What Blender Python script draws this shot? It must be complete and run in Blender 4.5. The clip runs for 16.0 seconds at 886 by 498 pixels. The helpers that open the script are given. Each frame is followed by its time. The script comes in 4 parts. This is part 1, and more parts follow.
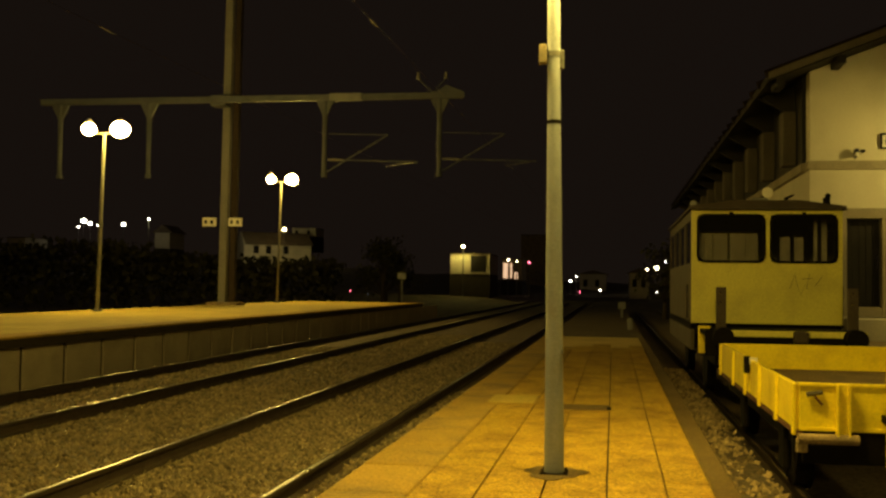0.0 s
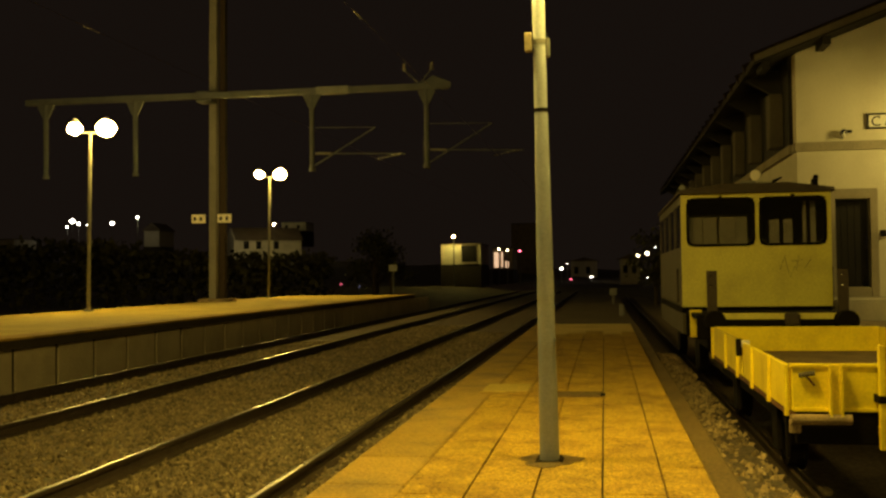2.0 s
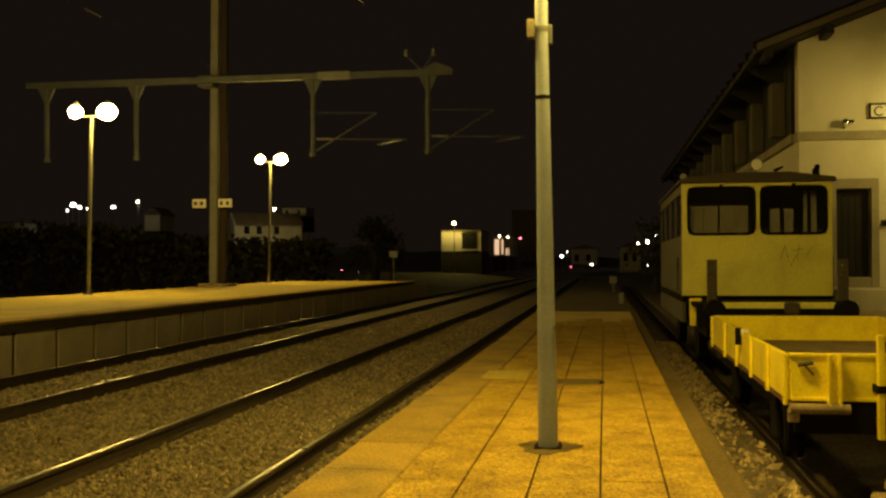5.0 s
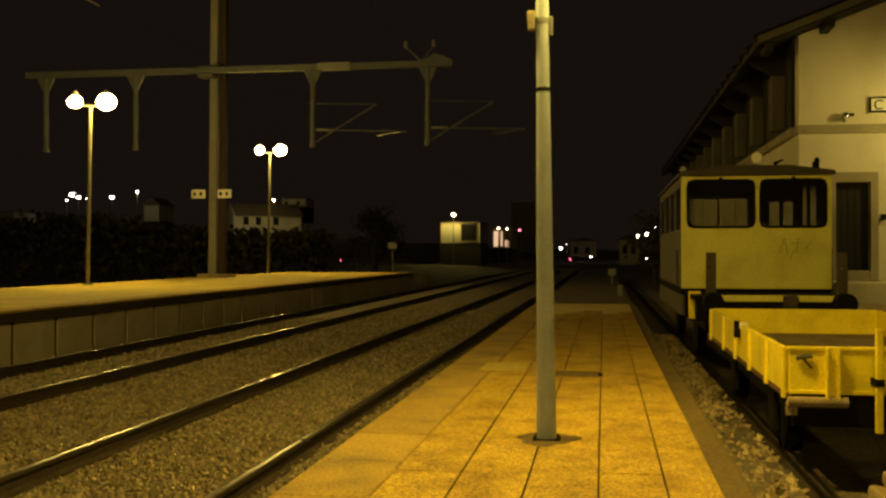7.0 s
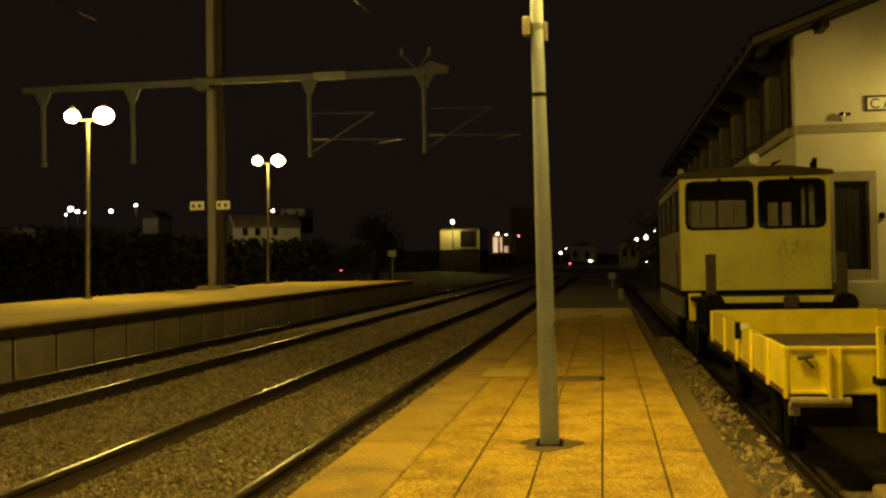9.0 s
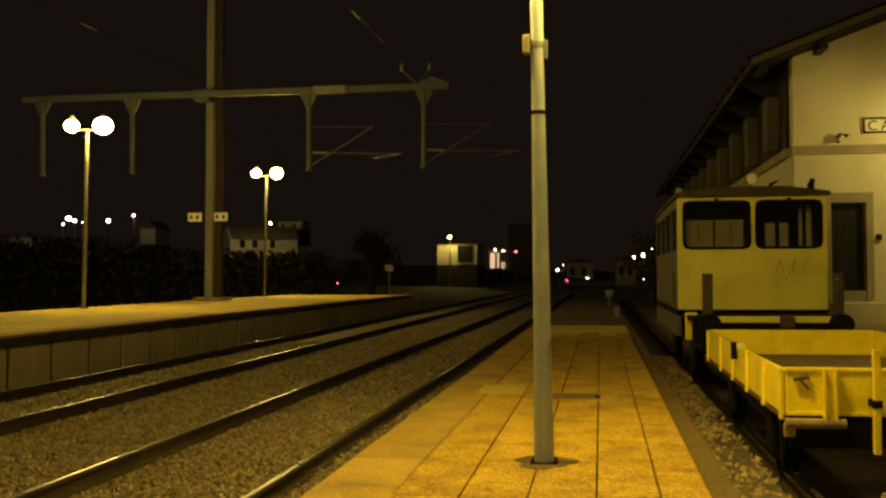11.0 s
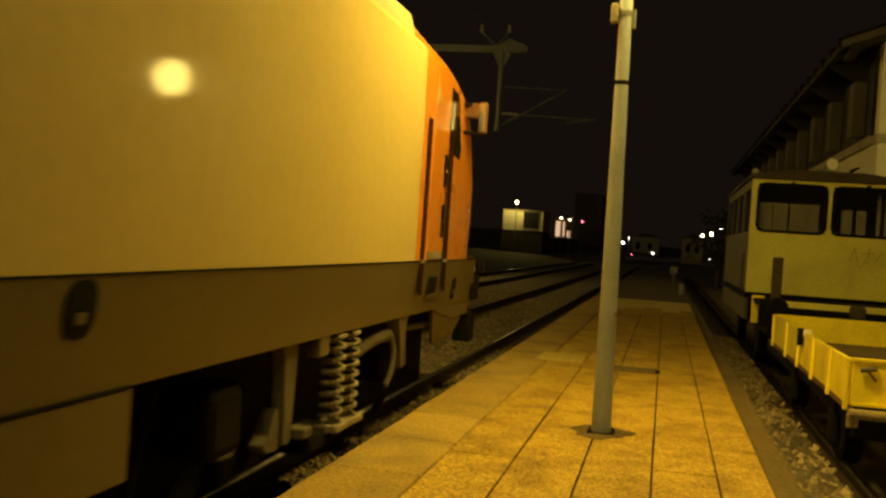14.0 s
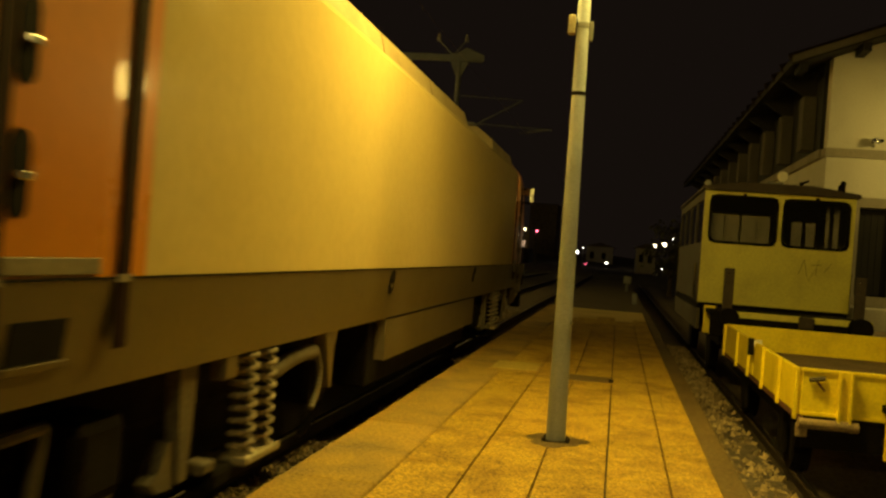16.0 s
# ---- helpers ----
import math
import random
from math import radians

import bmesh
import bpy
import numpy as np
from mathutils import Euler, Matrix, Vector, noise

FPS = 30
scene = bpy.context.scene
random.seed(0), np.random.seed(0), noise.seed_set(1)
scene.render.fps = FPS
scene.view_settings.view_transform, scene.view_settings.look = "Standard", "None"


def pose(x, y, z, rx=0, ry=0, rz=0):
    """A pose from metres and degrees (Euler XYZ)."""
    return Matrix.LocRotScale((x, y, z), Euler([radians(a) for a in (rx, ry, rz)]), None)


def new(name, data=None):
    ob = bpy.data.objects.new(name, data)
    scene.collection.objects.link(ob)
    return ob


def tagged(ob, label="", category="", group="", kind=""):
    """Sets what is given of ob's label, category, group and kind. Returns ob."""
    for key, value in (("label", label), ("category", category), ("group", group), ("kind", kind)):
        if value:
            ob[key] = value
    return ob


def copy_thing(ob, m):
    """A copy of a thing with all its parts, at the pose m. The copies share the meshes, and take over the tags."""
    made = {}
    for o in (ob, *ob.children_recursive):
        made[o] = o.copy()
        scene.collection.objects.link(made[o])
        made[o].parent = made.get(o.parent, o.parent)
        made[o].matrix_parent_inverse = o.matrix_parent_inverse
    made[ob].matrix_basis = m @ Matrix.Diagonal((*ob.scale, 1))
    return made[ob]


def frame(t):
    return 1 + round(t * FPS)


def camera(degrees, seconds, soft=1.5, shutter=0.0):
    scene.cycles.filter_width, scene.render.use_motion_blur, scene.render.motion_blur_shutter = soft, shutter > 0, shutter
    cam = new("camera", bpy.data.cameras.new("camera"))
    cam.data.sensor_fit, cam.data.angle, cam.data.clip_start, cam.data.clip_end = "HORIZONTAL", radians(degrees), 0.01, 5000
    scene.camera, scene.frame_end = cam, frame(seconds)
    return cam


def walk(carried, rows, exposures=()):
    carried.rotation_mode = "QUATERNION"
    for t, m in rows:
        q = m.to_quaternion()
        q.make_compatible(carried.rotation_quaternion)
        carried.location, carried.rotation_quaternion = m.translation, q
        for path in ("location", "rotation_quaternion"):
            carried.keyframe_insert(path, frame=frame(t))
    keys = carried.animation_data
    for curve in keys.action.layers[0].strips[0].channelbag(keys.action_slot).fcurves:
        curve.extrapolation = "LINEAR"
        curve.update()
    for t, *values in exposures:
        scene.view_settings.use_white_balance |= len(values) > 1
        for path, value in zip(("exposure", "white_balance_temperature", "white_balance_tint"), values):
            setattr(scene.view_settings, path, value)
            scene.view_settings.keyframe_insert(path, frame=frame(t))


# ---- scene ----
# ------------------------------------------------ camera and its way
cam = camera(47.07, 16.0, soft=2.5, shutter=0.4)
PATH = [
    (0.0, pose(0.001, -0.001, 1.549, 92.025, -0.757, 9.490)),
    (0.5, pose(0.001, -0.001, 1.550, 91.587, -0.348, 9.189)),
    (1.0, pose(0.001, -0.000, 1.551, 91.305, -0.136, 9.047)),
    (1.5, pose(0.002, 0.000, 1.551, 91.409, 0.244, 8.822)),
    (2.0, pose(0.002, -0.000, 1.550, 91.507, 0.737, 9.002)),
    (2.5, pose(0.003, -0.000, 1.550, 91.412, 0.901, 9.056)),
    (3.0, pose(0.003, -0.001, 1.549, 91.142, 0.854, 9.046)),
    (3.5, pose(0.003, -0.001, 1.550, 90.904, 0.784, 8.946)),
    (4.0, pose(0.003, -0.000, 1.549, 90.822, 0.657, 8.943)),
    (6.5, pose(-0.000, 0.000, 1.550, 90.462, -0.107, 9.062)),
    (7.0, pose(0.000, -0.000, 1.550, 90.283, 0.000, 8.966)),
    (7.5, pose(0.000, -0.000, 1.550, 90.257, 0.124, 8.997)),
    (8.0, pose(0.001, 0.000, 1.551, 90.316, 0.551, 8.926)),
    (8.5, pose(0.003, -0.000, 1.551, 90.561, 1.111, 8.944)),
    (9.0, pose(0.003, -0.000, 1.550, 90.681, 1.114, 8.955)),
    (11.5, pose(0.001, -0.008, 1.559, 91.541, -0.468, 8.603)),
    (12.0, pose(-0.040, -0.046, 1.555, 90.958, -3.752, 10.925)),
    (12.5, pose(-0.048, -0.079, 1.554, 90.548, -3.766, 13.064)),
    (13.0, pose(-0.034, -0.083, 1.550, 89.864, -4.118, 13.686)),
    (13.5, pose(-0.041, -0.076, 1.547, 89.666, -3.630, 13.111)),
    (14.0, pose(-0.041, -0.057, 1.551, 89.281, -3.857, 12.368)),
    (14.5, pose(-0.060, -0.071, 1.549, 88.915, -4.175, 10.938)),
    (15.0, pose(-0.061, -0.040, 1.556, 89.324, -3.313, 10.491)),
    (15.5, pose(-0.043, -0.050, 1.556, 89.875, -3.983, 10.163)),
    (16.0, pose(-0.052, -0.065, 1.551, 89.917, -4.392, 9.838)),
]
walk(cam, PATH, exposures=[(0.0, 0.0), (11.5, 0.0), (12.5, -0.08), (13.5, -0.2), (16.0, -0.2)])
scene.view_settings.exposure = 0.0

# ------------------------------------------------ world: a dark, faintly warm night sky
world = bpy.data.worlds.new("night")
world.use_nodes = True
scene.world = world
world.node_tree.nodes["Background"].inputs[0].default_value = (1.0, 0.66, 0.47, 1)
world.node_tree.nodes["Background"].inputs[1].default_value = 0.0076

SODIUM = (1.0, 0.67, 0.105)
WARM = (1.0, 0.73, 0.17)


def lamp(name, x, y, z, watts, colour, radius=0.12):
    data = bpy.data.lights.new(name, "POINT")
    data.energy, data.color, data.shadow_soft_size = watts, colour, radius
    ob = new(name, data)
    ob.location = (x, y, z)
    return ob


# the twin lanterns on the pole, and the wall lamp of the goods shed
lamp("lantern_bulb", 0.03, 7.18, 4.52, 590, SODIUM, 0.22)
lamp("lantern_bulb", -0.95, 7.35, 4.52, 540, SODIUM, 0.22)
lamp("shed_bulb", 7.0, 20.3, 4.6, 175, WARM, 0.38)
# unseen lamps behind the camera, added at an assumed next pole along the platform
lamp("lantern_bulb", 0.08, -12.26, 4.9, 820, WARM, 0.1)
lamp("lantern_bulb", -0.90, -11.74, 4.9, 820, WARM, 0.1)

# before the hillside houses: one lamp added behind the mast, one street light
lamp("house_fill_bulb", -74.4, 190.0, 11.5, 420, (1.0, 0.86, 0.45), 0.3)
lamp("house_fill_bulb", -65.4, 135.6, 10.2, 60, (1.0, 0.86, 0.45), 0.3)


# ------------------------------------------------ materials
def material(name, colour, rough=0.7, metal=0.0, vary=0.25, scale=6.0, fine=60.0, bump=0.15, dirt=None, dirt_amount=0.45,
             per_object=0.0, per_island=0.0, coat=0.0, gloss=0.5, crisp=0.2):
    m = bpy.data.materials.new(name)
    m.use_nodes = True
    n, l = m.node_tree.nodes, m.node_tree.links
    b = n["Principled BSDF"]
    b.inputs["Metallic"].default_value = metal
    b.inputs["Coat Weight"].default_value = coat
    b.inputs["Specular IOR Level"].default_value = gloss
    co = n.new("ShaderNodeTexCoord")
    big, small = n.new("ShaderNodeTexNoise"), n.new("ShaderNodeTexNoise")
    big.inputs["Scale"].default_value, big.inputs["Detail"].default_value = scale, 5
    small.inputs["Scale"].default_value, small.inputs["Detail"].default_value = fine, 3
    geo = n.new("ShaderNodeNewGeometry")
    for t in (big, small):
        l.new(geo.outputs["Position"] if per_object else co.outputs["Object"], t.inputs["Vector"])
    base = n.new("ShaderNodeMix")
    base.data_type = "RGBA"
    c = colour
    d = dirt or tuple(v * 0.45 for v in c)
    base.inputs[6].default_value, base.inputs[7].default_value = (*c, 1), (*d, 1)
    ramp = n.new("ShaderNodeMapRange")
    ramp.inputs[1].default_value, ramp.inputs[2].default_value = 0.45, 0.75
    ramp.inputs[3].default_value, ramp.inputs[4].default_value = 0.0, dirt_amount
    l.new(big.outputs[0], ramp.inputs[0])
    l.new(ramp.outputs[0], base.inputs[0])
    grain = n.new("ShaderNodeMapRange")
    grain.inputs[1].default_value, grain.inputs[2].default_value = 0.5 - crisp, 0.5 + crisp
    grain.inputs[3].default_value, grain.inputs[4].default_value = 1 - vary, 1 + vary
    l.new(small.outputs[0], grain.inputs[0])
    hsv = n.new("ShaderNodeHueSaturation")
    l.new(base.outputs[2], hsv.inputs["Color"])
    value = grain.outputs[0]
    if per_object or per_island:
        r = n.new("ShaderNodeMapRange")
        r.inputs[3].default_value, r.inputs[4].default_value = 1 - (per_object or per_island), 1 + (per_object or per_island)
        src = n.new("ShaderNodeObjectInfo").outputs["Random"] if per_object else geo.outputs["Random Per Island"]
        l.new(src, r.inputs[0])
        mul = n.new("ShaderNodeMath")
        mul.operation = "MULTIPLY"
        l.new(value, mul.inputs[0])
        l.new(r.outputs[0], mul.inputs[1])
        value = mul.outputs[0]
    l.new(value, hsv.inputs["Value"])
    l.new(hsv.outputs[0], b.inputs["Base Color"])
    rr = n.new("ShaderNodeMapRange")
    rr.inputs[3].default_value, rr.inputs[4].default_value = max(0.02, rough - 0.12), min(1, rough + 0.12)
    l.new(big.outputs[0], rr.inputs[0])
    l.new(rr.outputs[0], b.inputs["Roughness"])
    if bump:
        bp = n.new("ShaderNodeBump")
        bp.inputs["Strength"].default_value, bp.inputs["Distance"].default_value = bump, 0.01
        l.new(small.outputs[0], bp.inputs["Height"])
        l.new(bp.outputs[0], b.inputs["Normal"])
    return m


def glowing(name, colour, strength):
    m = bpy.data.materials.new(name)
    m.use_nodes = True
    b = m.node_tree.nodes["Principled BSDF"]
    b.inputs["Base Color"].default_value = (0.8, 0.8, 0.8, 1)
    b.inputs["Emission Color"].default_value = (*colour, 1)
    b.inputs["Emission Strength"].default_value = strength
    return m


def glassy(name, colour=(0.02, 0.02, 0.02), rough=0.04, alpha=1.0):
    m = bpy.data.materials.new(name)
    m.use_nodes = True
    b = m.node_tree.nodes["Principled BSDF"]
    b.inputs["Base Color"].default_value = (*colour, 1)
    b.inputs["Roughness"].default_value = rough
    b.inputs["Alpha"].default_value = alpha
    return m


SLAB = material("slab_concrete", (0.48, 0.315, 0.026), 0.75, vary=0.5, scale=3.0, fine=62, crisp=0.115, bump=0.9, dirt=(0.22, 0.125, 0.018), dirt_amount=0.95, per_object=0.06)
KERB = material("kerb_concrete", (0.40, 0.265, 0.045), 0.85, vary=0.4, scale=2.0, fine=45, bump=0.5, dirt=(0.12, 0.1, 0.07), dirt_amount=0.7, per_object=0.08)
MORTAR = material("dirty_joint", (0.035, 0.027, 0.018), 0.95, scale=4, fine=80, bump=0.4)
OLDCONC = material("old_concrete", (0.31, 0.235, 0.13), 0.9, vary=0.3, scale=2.2, fine=50, bump=0.5, dirt=(0.07, 0.06, 0.045), dirt_amount=0.8)
EDGING = material("dirty_edging", (0.14, 0.095, 0.034), 0.9, vary=0.4, scale=1.6, fine=35, bump=0.6, dirt=(0.09, 0.065, 0.03), dirt_amount=0.8)
PAVING = material("far_paving", (0.54, 0.42, 0.08), 0.85, vary=0.25, scale=0.8, fine=30, bump=0.3)
WALLPANEL = material("wall_panel", (0.42, 0.37, 0.29), 0.9, vary=0.2, scale=1.5, fine=40, bump=0.3, per_object=0.08)
# near-black concrete, the missing light is put into its colour
UNLITCONC = material("unlit_dark_concrete", (0.035, 0.026, 0.017), 0.95, vary=0.3, scale=2, fine=40, bump=0.4)
EARTH = material("earth", (0.11, 0.086, 0.055), 0.95, vary=0.5, scale=0.6, fine=25, bump=0.8)
BALLAST = material("ballast_bed", (0.15, 0.12, 0.085), 0.95, vary=0.6, scale=1.5, fine=22, bump=1.0)
STONE = material("ballast_stone", (0.235, 0.19, 0.115), 0.9, vary=0.25, scale=3, fine=60, bump=0.3, per_island=0.55)
# rust, darkened further in its colour for the shaded rail sides
RAILSIDE = material("rust_and_shade", (0.032, 0.021, 0.014), 0.9, vary=0.3, scale=5, fine=60, bump=0.3)
RAILTOP = material("worn_rail_head", (0.24, 0.215, 0.18), 0.32, metal=1.0, vary=0.1, scale=3, fine=40, bump=0.05)
POLE = material("galvanised_pole", (0.36, 0.41, 0.53), 0.6, metal=0.1, vary=0.1, scale=3, fine=50, bump=0.08)
DARKPOLE = material("lamp_post_paint", (0.17, 0.165, 0.145), 0.75, metal=0.0, vary=0.1, scale=3, fine=50, bump=0.05)
GANTRYSTEEL = material("weathered_gantry_steel", (0.10, 0.11, 0.135), 0.7, metal=0.3, vary=0.15, scale=2, fine=40, bump=0.1)
ENDPAVING = material("pale_end_paving", (0.72, 0.56, 0.18), 0.85, vary=0.2, scale=1.2, fine=30, bump=0.3)
RUBBLE = material("pale_rubble", (0.38, 0.295, 0.165), 0.9, vary=0.3, scale=3, fine=40, bump=0.4, per_island=0.5)
STEEL = material("grey_steel", (0.19, 0.20, 0.21), 0.6, metal=0.4, vary=0.15, scale=2, fine=40, bump=0.1)
MASTCONC = material("mast_concrete", (0.20, 0.197, 0.188), 0.85, vary=0.15, scale=1.2, fine=30, bump=0.2)
WIRE = material("contact_wire", (0.16, 0.11, 0.07), 0.4, metal=1.0, vary=0.05, scale=2, fine=20, bump=0.0)
PLASTER = material("shed_plaster", (0.66, 0.62, 0.50), 0.9, vary=0.07, scale=0.9, fine=35, bump=0.15, dirt=(0.48, 0.44, 0.34), dirt_amount=0.6)
# pale piers dimmed in their colour for the weak light they get
PIER = material("dimmed_shed_grey", (0.11, 0.096, 0.075), 0.9, vary=0.15, scale=1.2, fine=35, bump=0.2)
PLASTERBAND = material("shed_band", (0.33, 0.29, 0.21), 0.9, vary=0.12, scale=1.2, fine=35, bump=0.2)
# near black: lack of light under the eaves put into wood and tiles
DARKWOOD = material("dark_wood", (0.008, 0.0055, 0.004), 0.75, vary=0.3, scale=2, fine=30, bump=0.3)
ROOFTILE = material("roof_tile", (0.016, 0.010, 0.007), 0.95, gloss=0.1, vary=0.3, scale=2, fine=25, bump=0.3, per_island=0.2)
YELLOW = material("wagon_yellow", (0.90, 0.74, 0.008), 0.5, vary=0.1, scale=2.5, fine=35, bump=0.12, dirt=(0.42, 0.27, 0.02), dirt_amount=0.5)
PALEYELLOW = material("railcar_yellow", (0.70, 0.66, 0.12), 0.55, vary=0.1, scale=1.6, fine=30, bump=0.1, dirt=(0.44, 0.39, 0.10), dirt_amount=0.7)
# grime and shade in one colour, far darker than the yellow front
GRIMESHADE = material("railcar_grime_and_shade", (0.065, 0.054, 0.028), 0.7, vary=0.25, scale=1.6, fine=25, bump=0.15, dirt=(0.08, 0.06, 0.035), dirt_amount=0.9)
ROOFDARK = material("railcar_roof", (0.055, 0.042, 0.031), 0.8, vary=0.25, scale=3, fine=40, bump=0.3)
RUBBER = material("black_rubber", (0.008, 0.007, 0.006), 0.9, gloss=0.1, vary=0.2, scale=4, fine=40, bump=0.1)
# dark iron, lowered further in colour for the shade under the vehicles
UNDERDARK = material("near_black_iron", (0.009, 0.0075, 0.006), 0.85, gloss=0.08, vary=0.35, scale=5, fine=50, bump=0.3)
RUSTRED = material("rusty_red", (0.14, 0.06, 0.03), 0.8, vary=0.3, scale=5, fine=50, bump=0.3)
BODY = material("loco_light_grey", (0.63, 0.51, 0.215), 0.5, vary=0.04, scale=0.9, fine=14, bump=0.02, dirt=(0.56, 0.45, 0.20), dirt_amount=0.4, coat=0.5, gloss=0.05)
# body grey dimmed in its colour, for hoods that catch less light
HOODGREY = material("dimmed_roof_grey", (0.36, 0.29, 0.15), 0.7, vary=0.12, scale=1.4, fine=20, bump=0.05, dirt=(0.20, 0.16, 0.09), dirt_amount=0.6)
GRIPRED = material("dark_red_grip", (0.024, 0.009, 0.004), 0.75, gloss=0.06, vary=0.1, scale=3, fine=30, bump=0.03)
ORANGE = material("loco_orange", (0.74, 0.275, 0.008), 0.3, vary=0.04, scale=0.9, fine=14, bump=0.02, dirt=(0.50, 0.16, 0.008), dirt_amount=0.35, coat=0.3)
for paint in (BODY, ORANGE):
    paint.node_tree.nodes["Principled BSDF"].inputs["Coat Roughness"].default_value = 0.06
# grey lower paint, darkened further in its colour for shade low down
SILL = material("loco_shaded_sill_grey", (0.105, 0.080, 0.036), 0.45, vary=0.07, scale=1.2, fine=18, bump=0.04, dirt=(0.14, 0.11, 0.065), dirt_amount=0.6)
ARMGREY = material("dull_arm_grey", (0.105, 0.09, 0.062), 0.7, vary=0.25, scale=6, fine=40, bump=0.15)
COIL = material("dusty_spring", (0.27, 0.235, 0.165), 0.6, vary=0.2, scale=6, fine=40, bump=0.1)
WINDOWGLASS = glassy("dark_window_glass")
CABGLASS = glassy("railcar_glass", (0.03, 0.028, 0.02), 0.05, 0.16)
BOARD = material("worn_plank", (0.22, 0.155, 0.075), 0.85, vary=0.3, scale=3, fine=30, bump=0.3, dirt=(0.1, 0.07, 0.035), dirt_amount=0.7)
CURTAIN = material("pale_curtain", (0.45, 0.42, 0.36), 0.9, vary=0.15, scale=3, fine=25, bump=0.2)
CHROME = material("chrome", (0.6, 0.6, 0.6), 0.18, metal=1.0, vary=0.03, scale=3, fine=30, bump=0.0)
WHITEPAINT = material("white_enamel", (0.75, 0.73, 0.66), 0.45, vary=0.05, scale=3, fine=30, bump=0.03)
SIGNGREY = material("weathered_grey_paint", (0.22, 0.225, 0.235), 0.7, vary=0.15, scale=4, fine=30, bump=0.08)
BLACKPAINT = material("black_paint", (0.015, 0.013, 0.012), 0.8, gloss=0.15, vary=0.1, scale=3, fine=30, bump=0.03)
HILL = material("night_hillside", (0.085, 0.066, 0.036), 0.95, vary=0.5, scale=0.08, fine=1.2, bump=0.6)
LEAF = material("dark_foliage", (0.06, 0.06, 0.022), 0.85, vary=0.4, scale=0.5, fine=6, bump=0.2, per_island=0.5)
SHRUB = material("dark_shrub_leaves", (0.035, 0.034, 0.015), 0.9, vary=0.4, scale=0.5, fine=6, bump=0.2, per_island=0.5, gloss=0.15)
BARK = material("bark", (0.08, 0.06, 0.04), 0.95, vary=0.4, scale=3, fine=20, bump=0.6)
FARWALL = material("far_plaster", (0.55, 0.5, 0.38), 0.9, vary=0.1, scale=0.3, fine=4, bump=0.1)
GREENROOF = material("far_roof", (0.12, 0.09, 0.06), 0.9, vary=0.2, scale=0.5, fine=4, bump=0.2)
LANTERN = glowing("lantern_glass", (1.0, 0.68, 0.13), 400)
LANTERN_DIM = glowing("lantern_glass_dim", (1.0, 0.69, 0.16), 270)
COOL = glowing("street_light_white", (1.0, 0.93, 0.75), 12)
WARMLIGHT = glowing("street_light_warm", (1.0, 0.80, 0.45), 14)
GLARE = glowing("hall_light", (1.0, 0.80, 0.18), 850)
FLOOD = glowing("flood_light", (1.0, 0.78, 0.26), 420)
REDLIGHT = glowing("signal_red", (1.0, 0.12, 0.20), 8)
BLUELIGHT = glowing("signal_blue", (0.35, 0.45, 1.0), 5)
LITROOM = glowing("lit_room", (1.0, 0.62, 0.36), 0.9)


# ------------------------------------------------ building helpers
def box(bm, x0, x1, y0, y1, z0, z1, bevel=0.0):
    made = bmesh.ops.create_cube(bm, size=1, matrix=Matrix.Translation(((x0 + x1) / 2, (y0 + y1) / 2, (z0 + z1) / 2)) @ Matrix.Diagonal((abs(x1 - x0), abs(y1 - y0), abs(z1 - z0), 1)))
    if bevel:
        edges = {e for v in made["verts"] for e in v.link_edges}
        bmesh.ops.bevel(bm, geom=list(edges), offset=bevel, segments=2, affect="EDGES", profile=0.5)
    return bm


def rod(bm, a, b, r0, r1=None, seg=12, caps=True):
    a, b = Vector(a), Vector(b)
    d = b - a
    m = Matrix.Translation((a + b) / 2) @ d.to_track_quat("Z", "Y").to_matrix().to_4x4()
    bmesh.ops.create_cone(bm, cap_ends=caps, segments=seg, radius1=r0, radius2=r0 if r1 is None else r1, depth=d.length, matrix=m)
    return bm


def ball(bm, c, r, seg=12, squash=1.0):
    bmesh.ops.create_uvsphere(bm, u_segments=seg, v_segments=max(6, seg // 2 + 2), radius=r, matrix=Matrix.Translation(c) @ Matrix.Diagonal((1, 1, squash, 1)))
    return bm


def prism(bm, outline, axis, lo, hi):
    """Extrude a closed outline of 2D points along an axis ("x": points are y, z; "y": points are x, z; "z": x, y)."""
    def at(p, q):
        return (q, p[0], p[1]) if axis == "x" else (p[0], q, p[1]) if axis == "y" else (p[0], p[1], q)
    a = [bm.verts.new(at(p, lo)) for p in outline]
    b = [bm.verts.new(at(p, hi)) for p in outline]
    bm.faces.new(a)
    bm.faces.new(b[::-1])
    k = len(outline)
    for i in range(k):
        bm.faces.new((a[i], b[i], b[(i + 1) % k], a[(i + 1) % k]))
    bmesh.ops.recalc_face_normals(bm, faces=bm.faces[:])
    return bm


def rounded(w0, w1, h0, h1, r, seg=4):
    pts = []
    for cx, cz, a0 in ((w1 - r, h1 - r, 0), (w0 + r, h1 - r, 90), (w0 + r, h0 + r, 180), (w1 - r, h0 + r, 270)):
        for i in range(seg + 1):
            a = radians(a0 + 90 * i / seg)
            pts.append((cx + r * math.cos(a), cz + r * math.sin(a)))
    return pts


def smoothed(points, steps=5):
    """Points on a smooth curve through the given ones."""
    p = [Vector(q) for q in points]
    p = [2 * p[0] - p[1]] + p + [2 * p[-1] - p[-2]]
    out = []
    for a, b, c, d in zip(p, p[1:], p[2:], p[3:]):
        for k in range(steps):
            f = k / steps
            out.append(0.5 * (2 * b + (c - a) * f + (2 * a - 5 * b + 4 * c - d) * f * f + (3 * b - a - 3 * c + d) * f ** 3))
    return out + [p[-2]]


